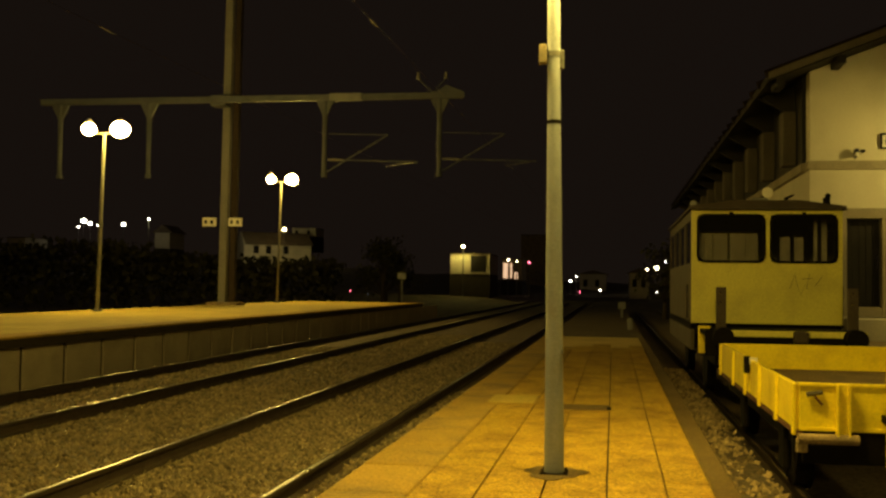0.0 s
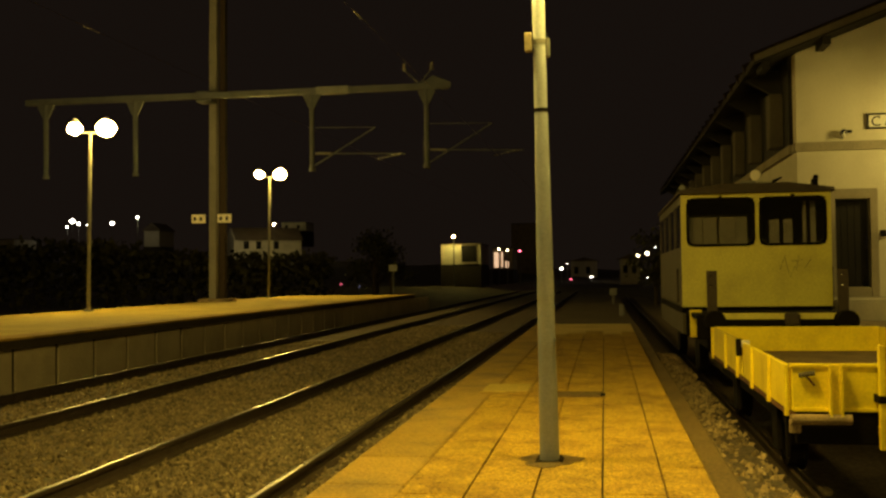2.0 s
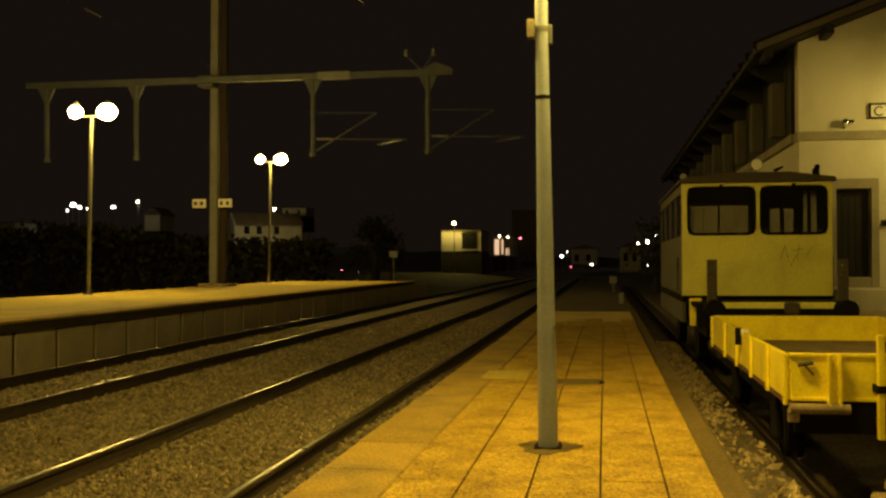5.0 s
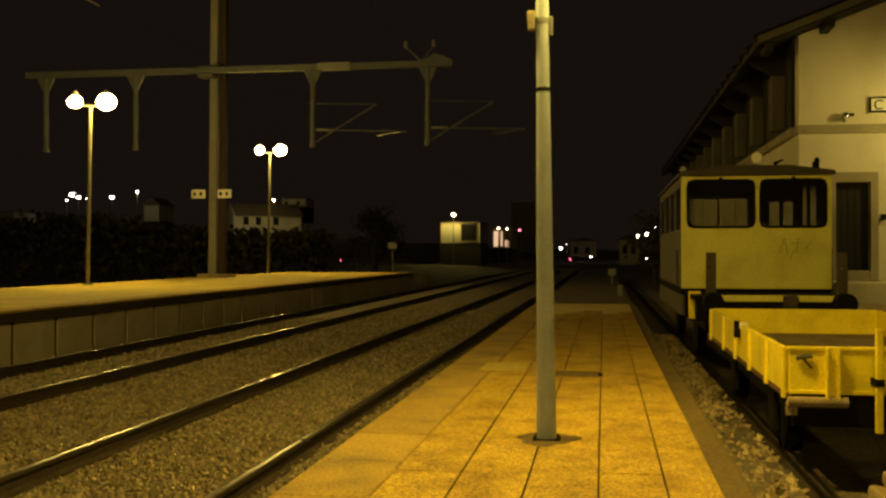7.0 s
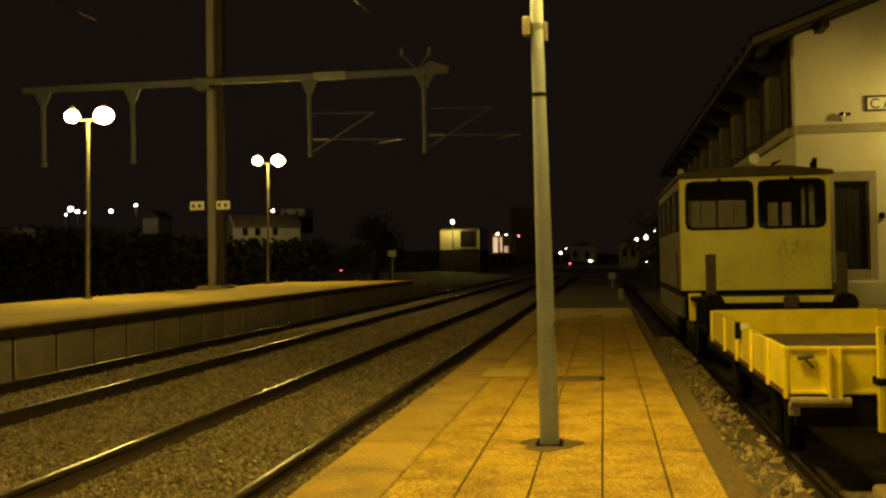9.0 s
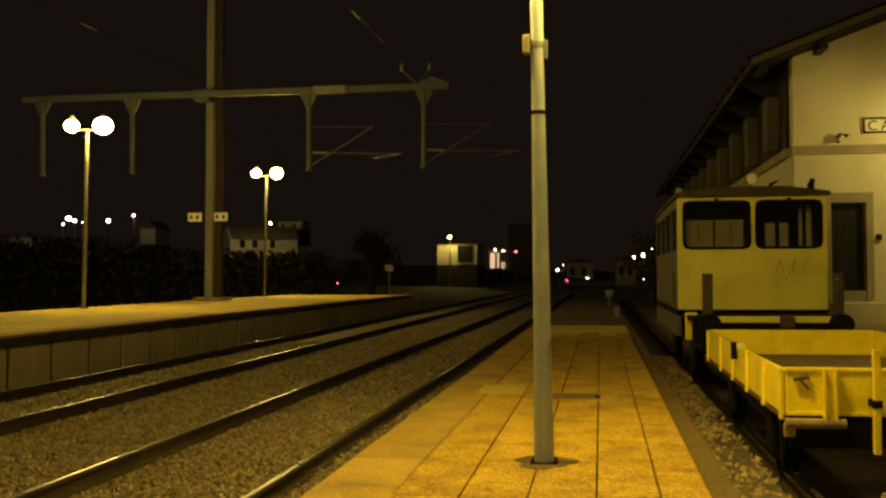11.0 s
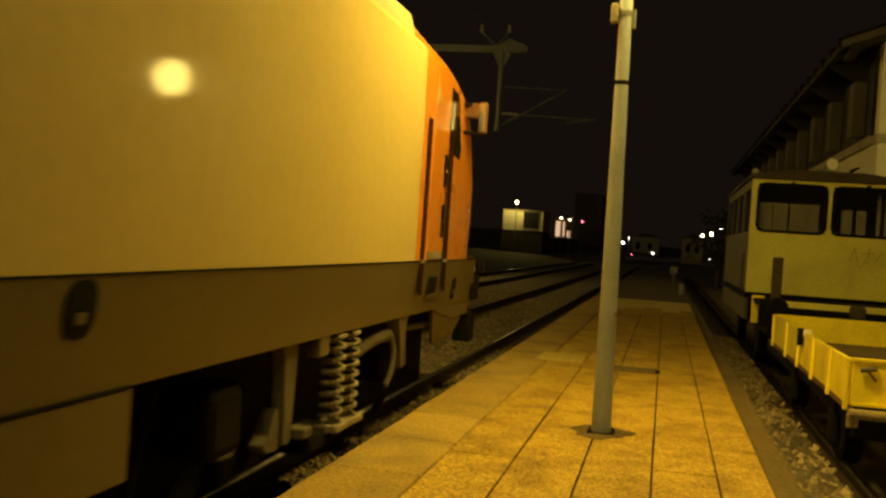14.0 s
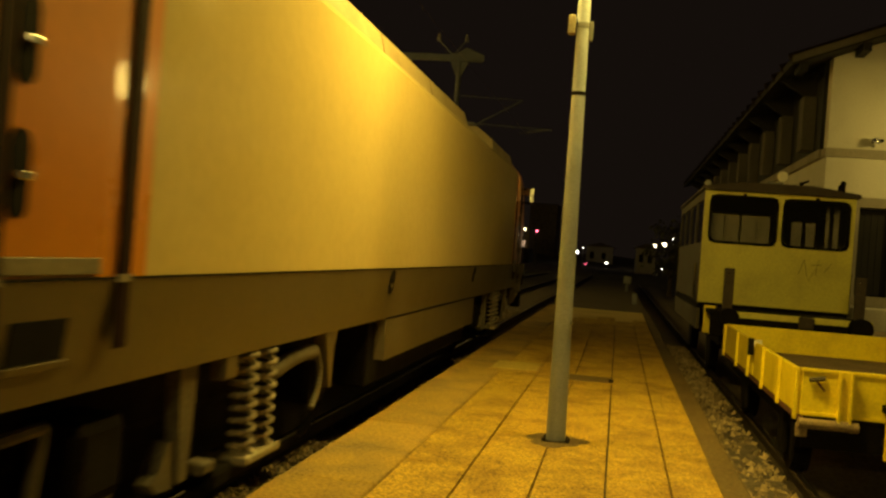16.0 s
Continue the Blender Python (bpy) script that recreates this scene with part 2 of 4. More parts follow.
def tube(bm, points, r, seg=8):
    for a, b in zip(points, points[1:]):
        rod(bm, a, b, r, seg=seg)
    return bm


def mesh_of(name, bm, mat, smooth=False):
    me = bpy.data.meshes.new(name)
    bm.to_mesh(me)
    bm.free()
    for m in (mat if isinstance(mat, (list, tuple)) else [mat]):
        me.materials.append(m)
    if smooth:
        for p in me.polygons:
            p.use_smooth = True
    return me


def part(name, bm, mat, parent, label="", smooth=False):
    ob = new(name, mesh_of(name, bm, mat, smooth))
    ob.parent = parent
    if label:
        ob["label"] = label
    return ob


def thing(name, label, category, at=(0, 0, 0), group="", kind=""):
    ob = new(name)
    ob.location = at
    ob.empty_display_size = 0.2
    return tagged(ob, label, category, group, kind)


def solid(name, bm, mat, label, category, kind="", group="", smooth=False):
    return tagged(new(name, mesh_of(name, bm, mat, smooth)), label, category, group, kind)


def B():
    return bmesh.new()


# ------------------------------------------------ ground, tracks, platforms
BED = -0.15
PLAT = 0.20
HIGH = 0.68
SIDING = -0.2
TRACKS = (-3.325, -7.30, 2.517)
HALF = 0.87
MAIN_HALF = 0.83
LOCO_X = -3.365

solid("ground", box(B(), -500, 500, -60, 700, -1.2, -0.38), EARTH, "dark bare earth around the railway tracks", "ground", "structure")
solid("ballast_bed", box(B(), -8.8, -1.86, -50, 160, -0.6, BED), BALLAST, "brown crushed-stone bed under two main tracks", "ballast", "structure")
solid("gravel_bed", box(B(), 0.86, 4.25, -12, 90, -0.6, -0.352), BALLAST, "dirty gravel bed under the siding track", "gravel", "structure")


def rail(x, y0, y1, group, top=0.0):
    t = thing("rail", "rusty steel rail with a worn shiny running surface", "rail", (0, 0, top), group=group)
    foot = [(-0.07, -0.15), (0.07, -0.15), (0.07, -0.14), (0.012, -0.12), (0.012, -0.045), (0.036, -0.035), (0.036, -0.006), (-0.036, -0.006), (-0.036, -0.035), (-0.012, -0.045), (-0.012, -0.12), (-0.07, -0.14)]
    part("rail_web", prism(B(), [(x + a, z) for a, z in foot], "y", y0, y1), RAILSIDE, t)
    part("rail_head", prism(B(), [(x - 0.018, -0.006), (x + 0.024, -0.006), (x + 0.021, 0.0), (x - 0.015, 0.0)], "y", y0, y1), RAILTOP, t, "bright worn rail head")


for x in TRACKS:
    half = MAIN_HALF if x < 0 else HALF
    for side in (-half, half):
        rail(x + side, -45 if x < 0 else -12, 150 if x < 0 else 80, "main track rails" if x < 0 else "siding rails", 0.0 if x < 0 else SIDING)


def stones(name, label, areas, seed, mat=STONE):
    rng = np.random.default_rng(seed)
    octa = np.array([(1, 0, 0), (-1, 0, 0), (0, 1, 0), (0, -1, 0), (0, 0, 1), (0, 0, -1)], float)
    tri = np.array([(0, 2, 4), (2, 1, 4), (1, 3, 4), (3, 0, 4), (2, 0, 5), (1, 2, 5), (3, 1, 5), (0, 3, 5)])
    vs, fs, base = [], [], 0
    for x0, x1, y0, y1, z, count, size in areas:
        px, py = rng.uniform(x0, x1, count), rng.uniform(y0, y1, count)
        for x, y in zip(px, py):
            s = size * rng.uniform(0.55, 1.3)
            q = Euler(rng.uniform(0, 6.28, 3)).to_matrix()
            p = (octa * rng.uniform(0.6, 1.25, (6, 1)) * s * np.array((1, 0.85, 0.7))) @ np.array(q).T
            vs.append(p + (x, y, z + s * rng.uniform(-0.1, 0.35)))
            fs.append(tri + base)
            base += 6
    me = bpy.data.meshes.new(name)
    me.from_pydata(np.concatenate(vs).tolist(), [], np.concatenate(fs).tolist())
    me.materials.append(mat)
    tagged(new(name, me), label, "ballast stones", kind="stuff")


stones("ballast_stones", "loose angular brown ballast stones between the rails", [
    (-4.03, -2.62, 4, 14, BED, 9000, 0.032), (-4.03, -2.62, 14, 30, BED, 5000, 0.034),
    (-6.34, -4.28, 6, 16, BED, 9000, 0.032), (-6.34, -4.28, 16, 34, BED, 5500, 0.036),
    (-8.0, -6.6, 9, 26, BED, 5000, 0.034), (-8.85, -8.26, 10, 30, BED, 1800, 0.034), (-2.45, -1.9, 3, 16, BED, 2600, 0.032)], 3)
stones("gravel_stones", "loose pale rubble beside the siding", [(0.93, 1.6, 4, 7.6, -0.35, 520, 0.075), (0.88, 1.6, 4, 8.2, -0.345, 1700, 0.042), (0.95, 1.6, 8.0, 14, -0.36, 420, 0.055), (1.75, 3.3, 4.5, 8, -0.36, 1500, 0.035), (0.9, 1.6, 14, 24, -0.33, 1200, 0.05)], 5, RUBBLE)


def near_platform():
    p = thing("near_platform", "low platform of worn concrete slabs with a kerb", "platform", kind="structure")
    part("platform_core", box(B(), -1.78, 0.67, -12, 27.9, -0.6, PLAT - 0.03), MORTAR, p)
    part("end_paving", box(B(), -1.3, 0.67, 22.3, 27.9, PLAT - 0.028, PLAT - 0.004), ENDPAVING, p, "pale end strip of paving")
    return p


near = near_platform()
solid("cinder_path", box(B(), -1.85, 0.85, 27.95, 75, -0.6, 0.08), EARTH, "dark trodden cinder path past the platform end", "path", "structure")
solid("side_kerb", box(B(), 0.673, 0.86, -12, 27.9, -0.6, PLAT - 0.022, 0.02), EDGING, "worn brown concrete edging along the platform", "kerb", "structure")


def far_platform():
    p = thing("far_platform", "island platform with pale paving and a panelled concrete side wall", "platform", kind="structure")
    part("platform_core", box(B(), -15.1, -9.06, -30, 47.5, -0.6, HIGH - 0.12), MORTAR, p)
    part("paving", box(B(), -15.1, -9.06, -30, 47.5, HIGH - 0.12, HIGH), PAVING, p, "pale yellowish paved surface")
    part("edge_strip", box(B(), -9.35, -8.86, -30, 47.5, HIGH - 0.03, HIGH + 0.012, 0.01), KERB, p, "paler edge stones")
    # shadow of the overhanging edge stones, painted as a dark strip
    part("coping_shadow_lip", box(B(), -9.05, -8.90, -30, 47.5, HIGH - 0.17, HIGH - 0.032), UNLITCONC, p, "near-black lip under the edge stones, shade in its colour")
    ramp = prism(B(), [(47.5, -0.3), (47.5, HIGH - 0.004), (52, -0.1), (52, -0.3)], "x", -14, -9.2)
    part("end_ramp", ramp, PAVING, p)
    return p


far_plat = far_platform()


# ------------------------------------------------ lamp posts
def lamp_pole():
    t = thing("lamp_pole", "grey galvanised steel lamp pole bolted to the platform", "lamp pole", (-0.41, 7.44, PLAT))
    part("lower_tube", rod(B(), (0, 0, 0), (0, 0, 2.55), 0.072, 0.0485, 20, False), POLE, t, smooth=True)
    part("upper_tube", rod(B(), (0, 0, 2.56), (0, 0, 4.53), 0.0475, 0.044, 20, False), POLE, t, smooth=True)
    part("joint_collar", rod(B(), (0, 0, 2.535), (0, 0, 2.565), 0.050, 0.049, 20), UNDERDARK, t)
    part("base_plate", box(B(), -0.1, 0.1, -0.1, 0.1, 0, 0.012, 0.004), UNDERDARK, t)
    for a in (-0.08, 0.08):
        for b in (-0.08, 0.08):
            part("bolt", rod(B(), (a, b, 0.01), (a, b, 0.03), 0.01, seg=6), RAILSIDE, t)
    pad = [((0.17 + 0.025 * math.sin(3 * a + 0.6) + 0.015 * math.sin(7 * a)) * 1.25 * math.cos(a), (0.17 + 0.025 * math.sin(3 * a + 0.6) + 0.015 * math.sin(7 * a)) * 1.5 * math.sin(a)) for a in [k * math.pi / 18 for k in range(36)]]
    part("grout_pad", prism(B(), pad, "z", 0.002, 0.006), EDGING, t, "dark smeared grout round the pole foot")
    part("clamp_band", rod(B(), (0, 0, 3.03), (0, 0, 3.07), 0.0495, seg=16), STEEL, t)
    part("junction_box", box(B(), -0.105, -0.053, -0.05, 0.03, 2.985, 3.12, 0.005), COIL, t, "pale junction box")
    part("box_tie", box(B(), -0.06, -0.04, -0.015, 0.005, 3.03, 3.07), STEEL, t)
    part("side_clip", box(B(), 0.044, 0.075, -0.02, 0.02, 2.94, 3.08, 0.005), STEEL, t)
    part("nameplate_clip", box(B(), 0.052, 0.068, -0.06, 0.0, 0.86, 0.885, 0.003), STEEL, t)
    part("cross_arm", rod(B(), (-0.49, 0.0, 4.50), (0.49, -0.17, 4.50), 0.03, seg=10), POLE, t)
    for s in (-1, 1):
        # unseen hoods, added to keep lamp light off the eaves and gantry
        part("added_hood", rod(B(), (0.49 * s, -0.085 - 0.085 * s, 4.28), (0.49 * s, -0.085 - 0.085 * s, 4.485), 0.26, 0.06, 18, False), POLE, t)
    t.rotation_euler = (0, radians(-0.55), 0)
    return t


pole = lamp_pole()
# unseen copy behind the camera, to carry the added lamps
copy_thing(pole, pose(-0.41, -12.0, PLAT))


def twin_lamp(x, y, height):
    t = thing("platform_lamp", "slim grey lamp post with two glowing round lanterns", "street lamp", (x, y, HIGH), group="lamps on the far platform")
    part("post", rod(B(), (0, 0, 0), (0, 0, height - 0.1), 0.058, 0.042, 14, False), DARKPOLE, t, smooth=True)
    part("foot", rod(B(), (0, 0, 0), (0, 0, 0.06), 0.14, 0.12, 12), DARKPOLE, t)
    part("cross_arm", rod(B(), (-0.47, 0, height - 0.1), (0.47, 0, height - 0.1), 0.028, seg=8), DARKPOLE, t)
    for s, m, r in ((-0.47, LANTERN_DIM, 0.20), (0.47, LANTERN, 0.265)):
        l = part("lantern", ball(B(), (s, 0, height + 0.02), r, 16, 0.85), m, t, "glowing warm white lantern", True)
        t.rotation_euler = (0, radians(1.0), 0)
        part("lantern_cap", rod(B(), (s, 0, height + 0.02 + 0.78 * r), (s, 0, height + 0.26 + 0.3 * r), 0.14, 0.04, 12), DARKPOLE, t)
    return t


twin_lamp(-14.24, 26.53, 5.1)
twin_lamp(-14.54, 42.87, 5.4)
# unseen lamp, added one spacing before the other two
twin_lamp(-14.0, 9.5, 5.1)


# ------------------------------------------------ overhead line
def gantry():
    gx, gy = -14.55, 36.5
    t = thing("catenary_gantry", "grey catenary mast with a long cantilevered portal beam", "catenary mast", (gx, gy, HIGH))
    mast = part("mast", box(B(), -0.12, 0.17, -0.15, 0.15, 0, 13, 0.03), MASTCONC, t, "square concrete mast")
    # shaded side face of the mast, made as a separate dark column
    column = part("mast_dark_side", box(B(), 0.2, 0.42, 0.1, 0.35, 0, 13, 0.02), RAILSIDE, t, "dark column standing for the shaded side of the mast")
    for leaning in (mast, column):
        leaning.rotation_euler = (0, radians(0.5), 0)
    part("plinth", box(B(), -0.45, 0.7, -0.4, 0.6, 0, 0.12, 0.02), OLDCONC, t)
    y, zb = -0.9, 8.31 - HIGH
    part("portal_beam", box(B(), -21.6 - gx, -5.3 - gx, y - 0.1, y + 0.1, zb - 0.11, zb + 0.11, 0.02), GANTRYSTEEL, t)
    part("beam_bracket", box(B(), -0.3, 0.3, y + 0.1, -0.2, zb - 0.2, zb + 0.2, 0.02), GANTRYSTEEL, t)
    part("splice_sleeve", box(B(), -10.2 - gx, -9.0 - gx, y - 0.13, y + 0.13, zb - 0.13, zb + 0.14, 0.02), STEEL, t, "pale splice sleeve")
    for wx, arm in ((-6.15, True), (-10.38, True), (-17.2, False), (-20.8, False)):
        x = wx - gx
        d = part("drop_post", rod(B(), (x, y, 5.5 - HIGH), (x, y, zb - 0.1), 0.085, 0.095, 8), GANTRYSTEEL, t)
        part("post_gusset", prism(B(), [(x - 0.34, zb - 0.12), (x + 0.34, zb - 0.12), (x + 0.1, zb - 0.62), (x - 0.1, zb - 0.62)], "y", y - 0.05, y + 0.05), GANTRYSTEEL, d)
        part("post_foot", rod(B(), (x, y, 5.4 - HIGH), (x, y, 5.52 - HIGH), 0.12, seg=8), GANTRYSTEEL, d)
        if arm:
            z = -HIGH
            part("strut", rod(B(), (x + 0.1, y, 5.6 + z), (x + 2.35, y, 6.92 + z), 0.03, seg=6), GANTRYSTEEL, d)
            part("top_tie", rod(B(), (x + 0.1, y, 6.98 + z), (x + 2.35, y, 6.92 + z), 0.016, seg=6), GANTRYSTEEL, d)
            part("registration_tube", rod(B(), (x + 0.7, y, 6.02 + z), (x + 3.45, y, 5.93 + z), 0.024, seg=6), GANTRYSTEEL, d)
            part("steady_arm", rod(B(), (x + 2.35, y, 5.78 + z), (x + 3.3, y, 5.93 + z), 0.028, seg=6), CHROME, d)
            part("insulator", rod(B(), (x + 0.12, y, 6.04 + z), (x + 0.7, y, 6.02 + z), 0.045, seg=8), MASTCONC, d)
    for wx in (-6.95, -5.95):
        x = wx - gx
        part("feeder_bracket", rod(B(), (-6.4 - gx, y, zb + 0.1), (x, y, zb + 0.62), 0.025, seg=6), GANTRYSTEEL, t)
        part("feeder_insulator", rod(B(), (x, y, zb + 0.6), (x, y, zb + 0.85), 0.08, 0.045, 8), MASTCONC, t, "pale porcelain insulator")
    part("end_plate", prism(B(), [(-6.3 - gx, zb + 0.12), (-5.9 - gx, zb + 0.36), (-5.25 - gx, zb + 0.1), (-5.25 - gx, zb - 0.1)], "y", y - 0.13, y - 0.102), GANTRYSTEEL, t)
    signs = thing("platform_sign", "two white direction panels on a mast", "sign", (gx, gy - 0.25, HIGH))
    for x0 in (-0.72, 0.30):
        q = part("sign_panel", box(B(), x0, x0 + 0.54, -0.03, 0, 2.96, 3.28, 0.006), WHITEPAINT, signs)
        for i in range(2):
            part("dark_bar", box(B(), x0 + 0.08 + 0.24 * i, x0 + 0.18 + 0.24 * i, -0.037, -0.031, 3.05, 3.19), BLACKPAINT, q)


gantry()


def contact_line(x):
    t = thing("overhead_line", "thin copper contact wire and messenger over the track", "overhead wire", (x, 0, 0), group="overhead lines")
    c = rod(B(), (0, -30, 4.68), (0, 150, 6.84), 0.003, seg=6)
    part("contact_wire", c, WIRE, t)
    # a lamp glint on the wire, made as a short white rod
    part("wire_glint", rod(B(), (0, 13.5, 5.19), (0, 13.95, 5.195), 0.008 if x > -5 else 0.005, seg=8), WHITEPAINT, t, "short white rod standing for a glint on the wire")


contact_line(TRACKS[0])
contact_line(TRACKS[1])


# ------------------------------------------------ goods shed
def goods_shed():
    t = thing("goods_shed", "cream plastered goods shed with a low gabled tile roof", "building", (4.06, 22.3, 0))
    L, W, EAVE = 34.0, 11.0, 6.15
    ridge = EAVE + 0.5 * W * math.tan(radians(20.5))
    bm = B()
    # gable end around the doorway
    xs, zs = (0, 0.735, 1.43, W), (-0.4, 1.0, 3.05, 4.07)
    for k in range(3):
        for c in range(3):
            if not (k == 1 and c == 1):
                box(bm, xs[c], xs[c + 1], 0, 0.4, zs[k], zs[k + 1])
    bmesh.ops.remove_doubles(bm, verts=bm.verts[:], dist=0.001)
    prism(bm, [(0, 4.26), (W, 4.26), (W, EAVE), (W / 2, ridge), (0, EAVE)], "y", 0, 0.4)
    part("gable_wall", bm, PLASTER, t)
    part("string_course", box(B(), -0.04, W, -0.04, 0.4, 4.07, 4.26, 0.01), PLASTERBAND, t, "grey-brown band")
    part("side_wall", box(B(), 0, 0.35, 0.4, L, -0.4, 4.07), PLASTER, t)
    part("side_band", box(B(), -0.10, 0.36, 0.4, L, 4.07, 4.26, 0.01), PLASTERBAND, t)
    part("upper_boarding", box(B(), -0.08, 0.3, 0.4, L, 4.26, EAVE + 0.2), DARKWOOD, t, "boarded upper wall, shade under the eaves in its colour")
    part("back_wall", box(B(), 0.35, W, L - 0.3, L, -0.3, EAVE), PLASTER, t)
    part("far_side_wall", box(B(), W - 0.35, W, 0.4, L - 0.3, -0.3, EAVE), PLASTER, t)
    for i in range(11):
        y = 1.1 + 3.05 * i
        part("pilaster", box(B(), -0.36, -0.079, y, y + 0.55, 4.30, 5.5, 0.02), PIER, t, "plastered pier, dimmed in its colour")
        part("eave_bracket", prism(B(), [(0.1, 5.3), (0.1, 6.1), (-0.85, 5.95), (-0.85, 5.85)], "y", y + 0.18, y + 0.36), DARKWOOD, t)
    slope = math.tan(radians(20.5))
    for sgn in (1, -1):
        bm = B()
        def px(d):
            return W / 2 - sgn * d
        half = W / 2 + 0.95
        prism(bm, [(px(0), ridge + 0.16), (px(half), ridge + 0.16 - half * slope), (px(half), ridge + 0.02 - half * slope), (px(0), ridge + 0.02)], "y", -0.75, L + 0.6)
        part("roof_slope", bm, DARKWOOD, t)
        bm = B()
        n = 30
        for i in range(n):
            y = -0.72 + (L + 1.3) * i / n
            rod(bm, (px(0.05), y, ridge + 0.17), (px(half + 0.04), y, ridge + 0.17 - (half + 0.04) * slope), 0.1, seg=6)
        part("roof_tiles", bm, ROOFTILE, t, "rows of clay tiles")
        part("verge_board", prism(B(), [(px(0), ridge + 0.2), (px(half), ridge + 0.2 - half * slope), (px(half), ridge - half * slope + 0.06), (px(0), ridge + 0.06)], "y", -0.82, -0.755), PIER, t, "weathered verge board")
        for d in (1.2, 3.2, 5.0, 6.2):
            part("purlin_end", box(B(), px(d) - 0.08, px(d) + 0.08, -0.74, 0.0, ridge - d * slope - 0.17, ridge - d * slope + 0.0), DARKWOOD, t)
    d = part("door", box(B(), 0.74, 1.425, 0.16, 0.22, 1.21, 3.045), DARKWOOD, t, "dark brown painted door")
    for i in range(5):
        part("door_board", box(B(), 0.745 + i * 0.136, 0.872 + i * 0.136, 0.145, 0.162, 1.23, 3.03, 0.004), DARKWOOD, d)
    part("door_handle", box(B(), 1.35, 1.39, 0.09, 0.145, 2.0, 2.26, 0.008), CHROME, d, "bright metal handle")
    part("threshold", box(B(), 0.735, 1.43, -0.02, 0.3, 1.0, 1.205), PLASTERBAND, t)
    for x0, x1, z0, z1 in ((0.62, 0.735, 1.0, 3.26), (1.43, 1.58, 1.0, 3.26), (0.735, 1.43, 3.05, 3.26)):
        part("door_surround", box(B(), x0, x1, -0.05, 0.14, z0, z1, 0.008), PLASTERBAND, t, "raised stone surround")
    part("door_step", box(B(), 0.55, 2.3, -0.9, -0.02, -0.4, 0.98, 0.02), PLASTER, t, "plastered landing")
    # station name board, only its first letters come into view
    n = thing("name_board", "tiled station name board with dark letters", "sign", (5.45, 22.3, 0))
    part("board", box(B(), 0, 2.4, -0.05, 0.0, 4.49, 4.82, 0.006), WHITEPAINT, n)
    for x0, x1, z0, z1 in ((0, 2.4, 4.49, 4.53), (0, 2.4, 4.78, 4.82), (0, 0.045, 4.53, 4.78)):
        part("border", box(B(), x0, x1, -0.062, -0.051, z0, z1), BLACKPAINT, n, "dark tile border")
    for i, ch in enumerate("CA"):
        cu = bpy.data.curves.new("letter", "FONT")
        cu.body, cu.size, cu.extrude = ch, 0.29, 0.004
        ob = new("letter", cu)
        ob.parent = n
        ob.data.materials.append(BLACKPAINT)
        ob.matrix_basis = pose(0.09 + 0.27 * i, -0.056, 4.553, 90, 0, 0)
    c = thing("camera_bracket", "small round floodlight on a wall bracket", "floodlight", (4.97, 22.3, 4.42))
    part("arm", rod(B(), (0, 0, -0.1), (0, -0.14, -0.02), 0.025, seg=8), STEEL, c)
    part("housing", ball(B(), (0, -0.15, 0.0), 0.085, 14), CHROME, c, smooth=True)
    part("hood", box(B(), 0.06, 0.16, -0.2, -0.1, -0.01, 0.05, 0.01), BLACKPAINT, c)
    part("glass", ball(B(), (-0.01, -0.22, -0.06), 0.04, 10), WHITEPAINT, c, smooth=True)
    w = thing("wall_fitting", "small black fitting on the plaster wall", "wall fitting", (5.74, 22.25, 2.32))
    part("plate", box(B(), -0.05, 0.05, -0.03, 0.05, -0.06, 0.06, 0.006), BLACKPAINT, w)
    s = thing("wall_lamp", "wall lamp on an arm over the shed front", "wall lamp", (7.0, 22.3, 4.75))
    part("arm", rod(B(), (0, 0, 0.2), (0, -2.0, 0.25), 0.025, seg=8), STEEL, s)
    # unseen wide shade, sized to keep lamp light off the gable top
    part("shade", rod(B(), (0, -2.0, 0.18), (0, -2.0, 0.26), 0.8, 0.1, 24, False), STEEL, s)


goods_shed()
solid("loading_bank", box(B(), 4.45, 40, 8.0, 21.3, -0.6, 0.55, 0.03), OLDCONC, "low concrete loading bank before the shed", "loading bank", "structure")


# ------------------------------------------------ flat wagon and railcar on the siding
def wheelset(parent, y, r, gauge, base):
    """A pair of flanged wheels on an axle, standing at the height base."""
    z = base + r
    for s in (-gauge, gauge):
        w = part("wheel", rod(B(), (s - 0.06, y, z), (s + 0.06, y, z), r, seg=24), UNDERDARK, parent)
        part("flange", rod(B(), (s - math.copysign(0.085, s), y, z), (s - math.copysign(0.06, s), y, z), r + 0.028, seg=24), UNDERDARK, w)
    part("axle", rod(B(), (-gauge, y, z), (gauge, y, z), 0.07, seg=10), UNDERDARK, parent)


